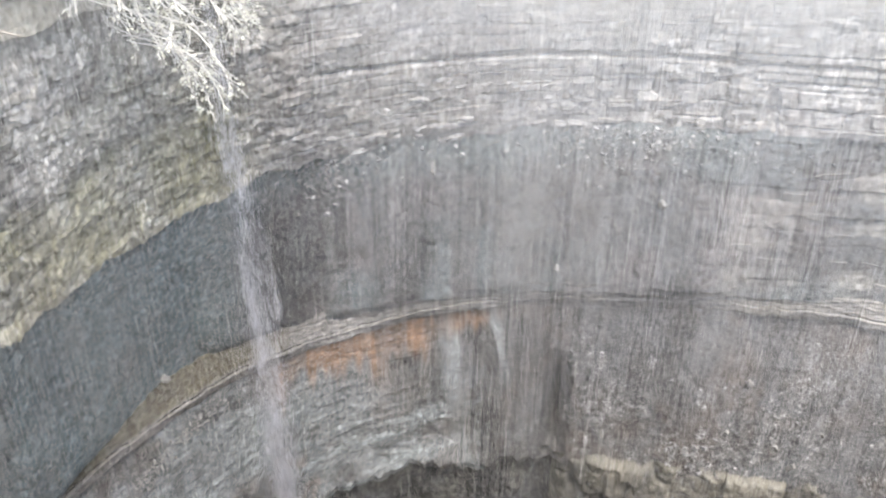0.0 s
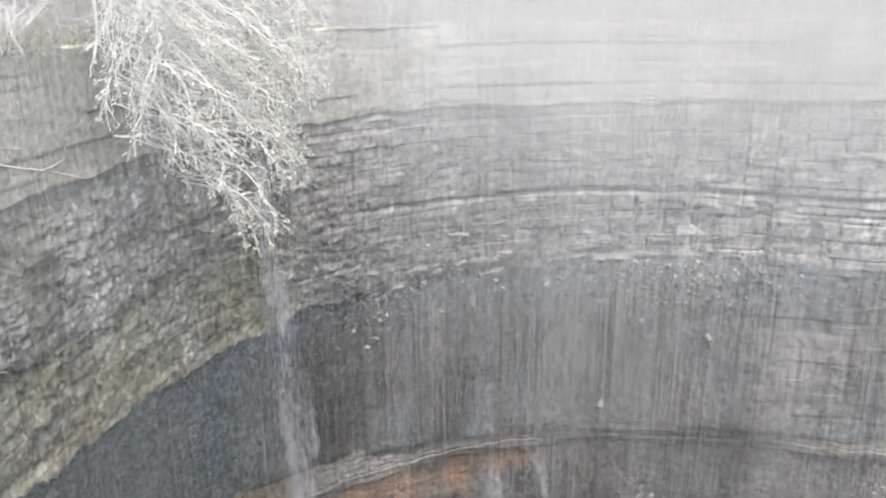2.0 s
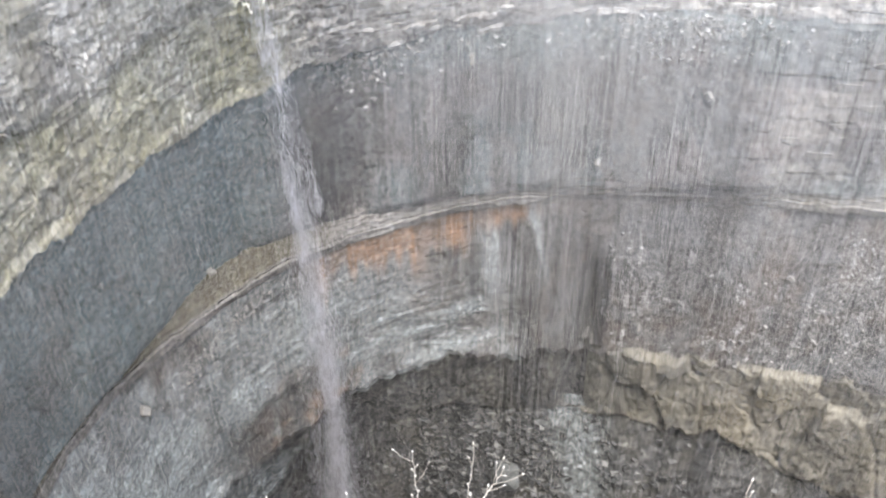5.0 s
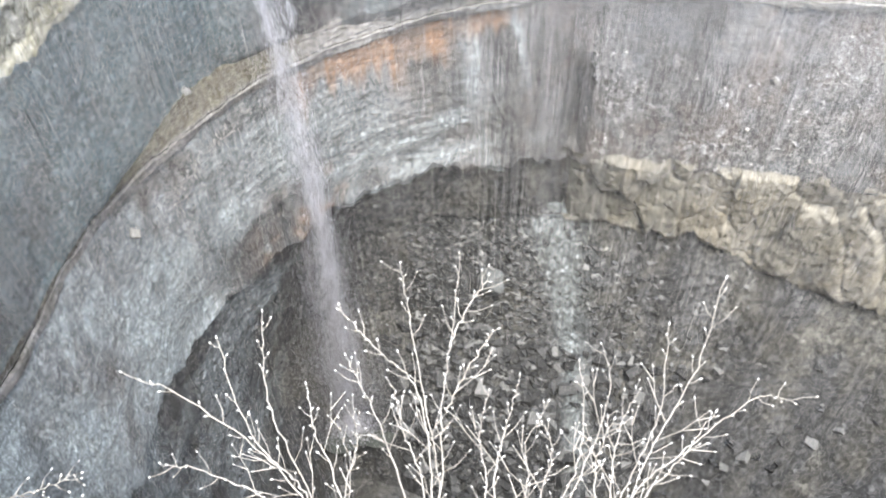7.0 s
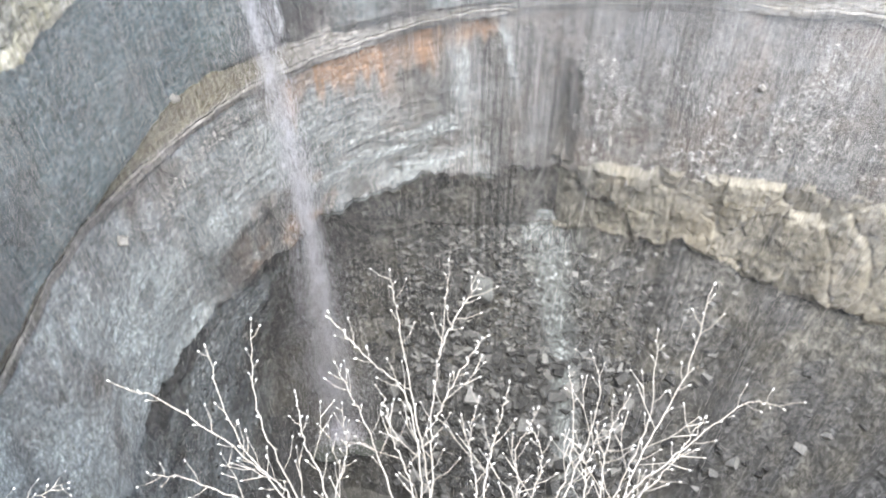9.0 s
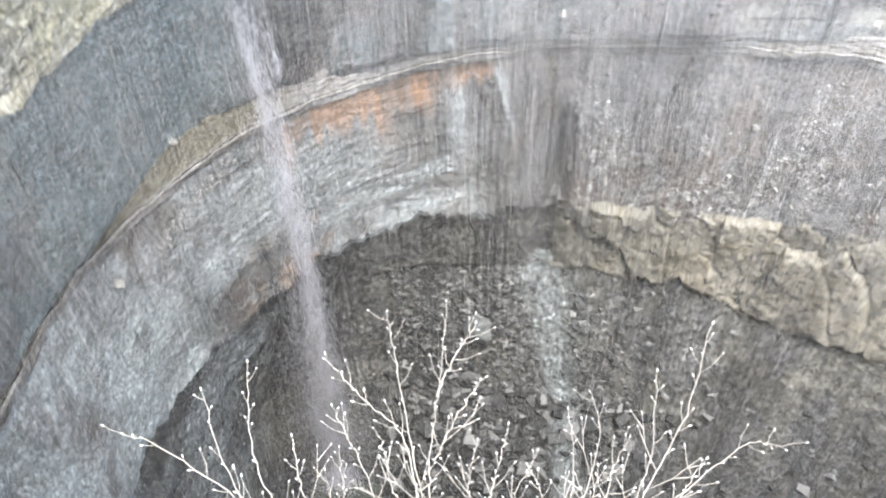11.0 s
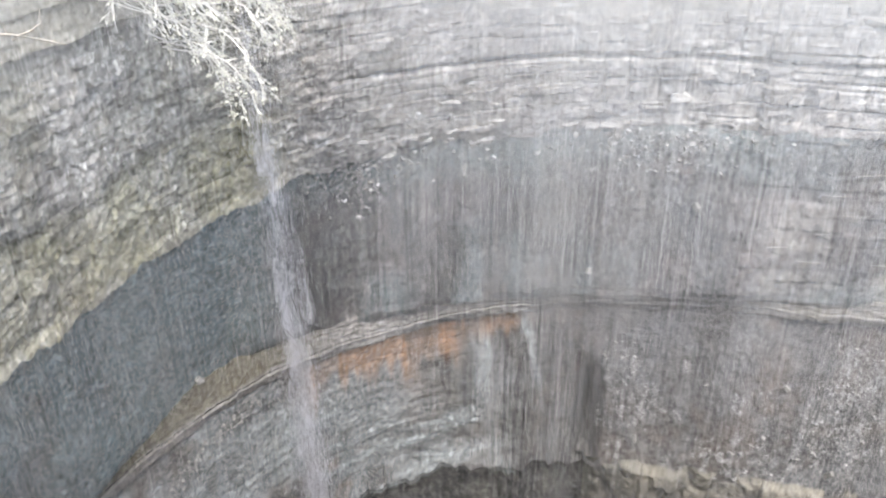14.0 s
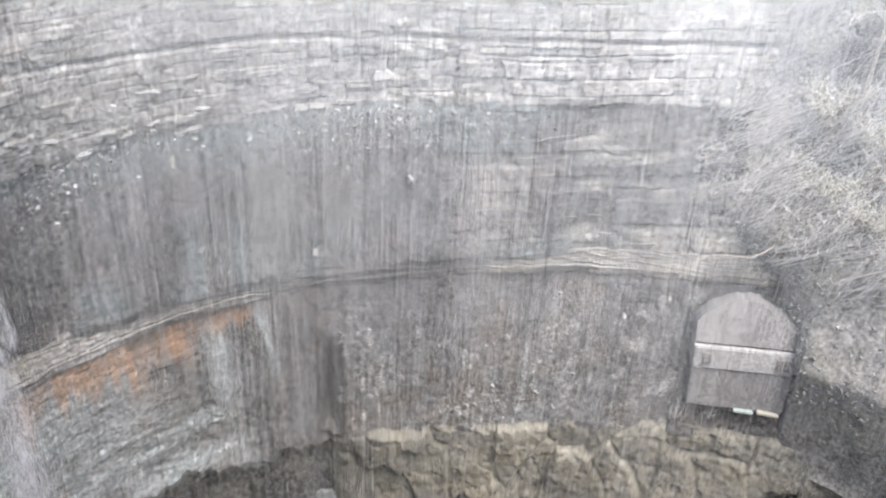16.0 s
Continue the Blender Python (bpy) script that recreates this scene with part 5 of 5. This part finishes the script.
# the nearest rubble as single stones that share a few meshes, the rest joined
rnd = random.Random(82)
variants = []
for k in range(7):
    s = Soup()
    s.lump(Vector((0, 0, 0)), (1.0, rnd.uniform(0.45, 0.8), rnd.uniform(0.2, 0.5)), rnd)
    me = bpy.data.meshes.new("stone")
    me.from_pydata([tuple(v) for v in s.v], [], s.f)
    me.materials.append(STONE)
    variants.append(me)
for k in range(300):
    az = rnd.uniform(-10, 26)
    h = rnd.uniform(33.2, 41.5)
    p = slope_at(az, h)
    ob = new("stone", rnd.choice(variants))
    ob.parent = slope_low
    sz = 0.2 + 0.45 * rnd.random() ** 2
    ob.matrix_basis = Matrix.Translation(p) @ Euler((rnd.uniform(-0.6, 0.6), rnd.uniform(-0.6, 0.6), rnd.uniform(0, 6.3))).to_matrix().to_4x4() @ Matrix.Scale(sz, 4)
rub = Soup()
for k in range(17000):
    az = rnd.triangular(-46, 48, 0)
    h = rnd.uniform(25.0 if az < -18 else 27.0, 41.8)
    if abs(az - 8.8 - 0.72 * max(h - 26.8, 0)) < 2.2 and rnd.random() < 0.93:
        continue
    if h < 29 and az > 12 and rnd.random() < 0.7:
        continue
    if az > 14 and rnd.random() < (0.4 if az < 22 else 0.85):
        continue
    sz = (0.05 + 0.36 * rnd.random() ** 2.2) * (1.0 if h > 33 else 0.6) if az > -6 else 0.02 + 0.12 * rnd.random() ** 3
    rub.lump(slope_at(az, h), (sz, sz * rnd.uniform(0.4, 0.9), sz * rnd.uniform(0.15, 0.45)), rnd)
tagged(rub.mesh("rubble", RUBBLE), "dark angular shale rubble covering the slope", "rubble", kind="stuff")
chips = Soup()


def mid_slope(az, h):
    return surf("wall_middle_shale", az, h)


nests = []
for k in range(170):
    c = rnd.choice(((13.5, 21.6, 1.4, 1.2), (13.0, 20.0, 1.2, 1.2), (29.5, 19.8, 1.2, 1.4), (30.5, 18.4, 1.0, 0.8), (22.0, 22.6, 2.0, 0.5), (38, 18.5, 2.5, 1.0), (24, 21, 5, 1.6), (36, 20, 4, 2.0), (39, 17.6, 1.8, 0.6), (40.5, 21.5, 1.5, 0.8), (20, 20.5, 6, 1.8), (31, 21, 2.5, 1.2)))
    nests.append((rnd.gauss(c[0], c[2]), rnd.gauss(c[1], c[3]), rnd.uniform(0.12, 0.5)))
for k in range(9000):
    c = rnd.choice(nests)
    az, h = rnd.gauss(c[0], c[2]), rnd.gauss(c[1], c[2] * 0.8)
    if not (11.0 < az < 44 and 17 < h < 23.2):
        continue
    sz = 0.018 + 0.045 * rnd.random() ** 2 + (0.1 * rnd.random() if rnd.random() < 0.01 else 0)
    chips.lump(mid_slope(az, h), (sz, sz * rnd.uniform(0.4, 0.8), sz * rnd.uniform(0.3, 1.2)), rnd)
for k in range(1500):
    az = rnd.choice((rnd.gauss(-9, 2), rnd.gauss(15, 5), rnd.gauss(13, 3), rnd.uniform(-12, 27)))
    h = 9.6 + abs(rnd.gauss(0, 0.7))
    p = surf("wall_upper_shale", az, h)
    sz = 0.018 + 0.09 * rnd.random() ** 3
    chips.lump(p, (sz, sz * 0.7, sz * rnd.uniform(0.4, 0.9)), rnd)
for k in range(2600):
    az, h = rnd.uniform(36, 54), rnd.uniform(13, 20.5)
    sz = 0.015 + 0.1 * rnd.random() ** 4
    chips.lump(hill_point(az, h), (sz, sz * 0.7, sz * 0.6), rnd)
tagged(chips.mesh("stone_chips", CHIPS), "pale broken stone chips strewn on the slopes", "stone chips", kind="stuff")


# ---- blocks that stand out of the cliff beds ----
def block_variants(seed, mtl):
    rv = random.Random(seed)
    out = []
    for k in range(8):
        bm3 = bmesh.new()
        bmesh.ops.create_cube(bm3, size=1)
        bmesh.ops.subdivide_edges(bm3, edges=bm3.edges[:], cuts=1, use_grid_fill=True)
        cut = [Vector((rv.uniform(-1, 1), rv.uniform(-1, 0), rv.uniform(-1, 1))).normalized() for j in range(3)]
        for v in bm3.verts:
            q = v.co + Vector((rv.uniform(-0.08, 0.08), rv.uniform(-0.06, 0.06), rv.uniform(-0.08, 0.08)))
            for c in cut:
                q -= c * max(q.dot(c) - 0.46, 0) * 0.8
            v.co = q
        me = bpy.data.meshes.new("block")
        bm3.to_mesh(me)
        bm3.free()
        me.materials.append(mtl)
        out.append(me)
    return out


def lay_blocks(parent, az0, az1, h0, h1, thick, width, keep, mtl, seed, proud):
    """Rows of blocks set into a bed, a few of them standing out."""
    rb2 = random.Random(seed)
    meshes = block_variants(seed, mtl)
    h = h0
    while h < h1:
        th = rb2.uniform(*thick)
        az = az0 + rb2.uniform(0, 1)
        while az < az1:
            w = rb2.uniform(*width)
            t2 = th * rb2.uniform(0.6, 1.0)
            if rb2.random() < keep * (1 - 0.5 * abs(2 * (az - az0) / (az1 - az0) - 1)):
                hc = h + th / 2 + rb2.uniform(-0.1, 0.1) * th
                p = surf(parent.name, az, hc)
                half = math.degrees(w / 2 / p.length)
                e = surf(parent.name, az + half, hc) - surf(parent.name, az - half, hc)
                turn = max(-radians(az) - 0.35, min(-radians(az) + 0.35, math.atan2(e.y, e.x)))
                away = Vector((p.x, p.y, 0)).normalized()
                deep = 0.5
                ob = new("block", rb2.choice(meshes))
                ob.parent = parent
                ob.matrix_basis = Matrix.Translation(p + away * (deep / 2 - rb2.uniform(*proud))) @ Matrix.Rotation(turn + rb2.uniform(-0.06, 0.06), 4, "Z") @ Matrix.Rotation(rb2.uniform(-0.05, 0.05), 4, "Y") @ Matrix.Diagonal((w * 0.97, deep, t2, 1))
            az += math.degrees(w / float(level("cap", az)))
        h += th


lay_blocks(wall_dolo, 6.0, 22.0, 7.2, 9.6, (0.22, 0.5), (0.3, 0.9), 0.6, DOLO_BLOCK, 201, (0.02, 0.1))
lay_blocks(wall_dolo, -10.0, 8.0, 7.4, 9.6, (0.14, 0.34), (0.2, 0.7), 0.25, DOLO_BLOCK, 202, (0.0, 0.08))
lay_blocks(wall_dolo, 2.0, 28.0, 4.4, 6.5, (0.25, 0.6), (0.5, 1.3), 0.2, DOLO_BLOCK, 203, (0.0, 0.05))
lay_blocks(wall_shale, 22.0, 36.0, 10.6, 15.0, (0.25, 0.55), (0.6, 1.7), 0.22, stone_mat("shale_block", [(0.0, (0.08, 0.079, 0.078)), (0.6, (0.12, 0.118, 0.114)), (1.0, (0.18, 0.176, 0.168))]), 205, (0.0, 0.06))
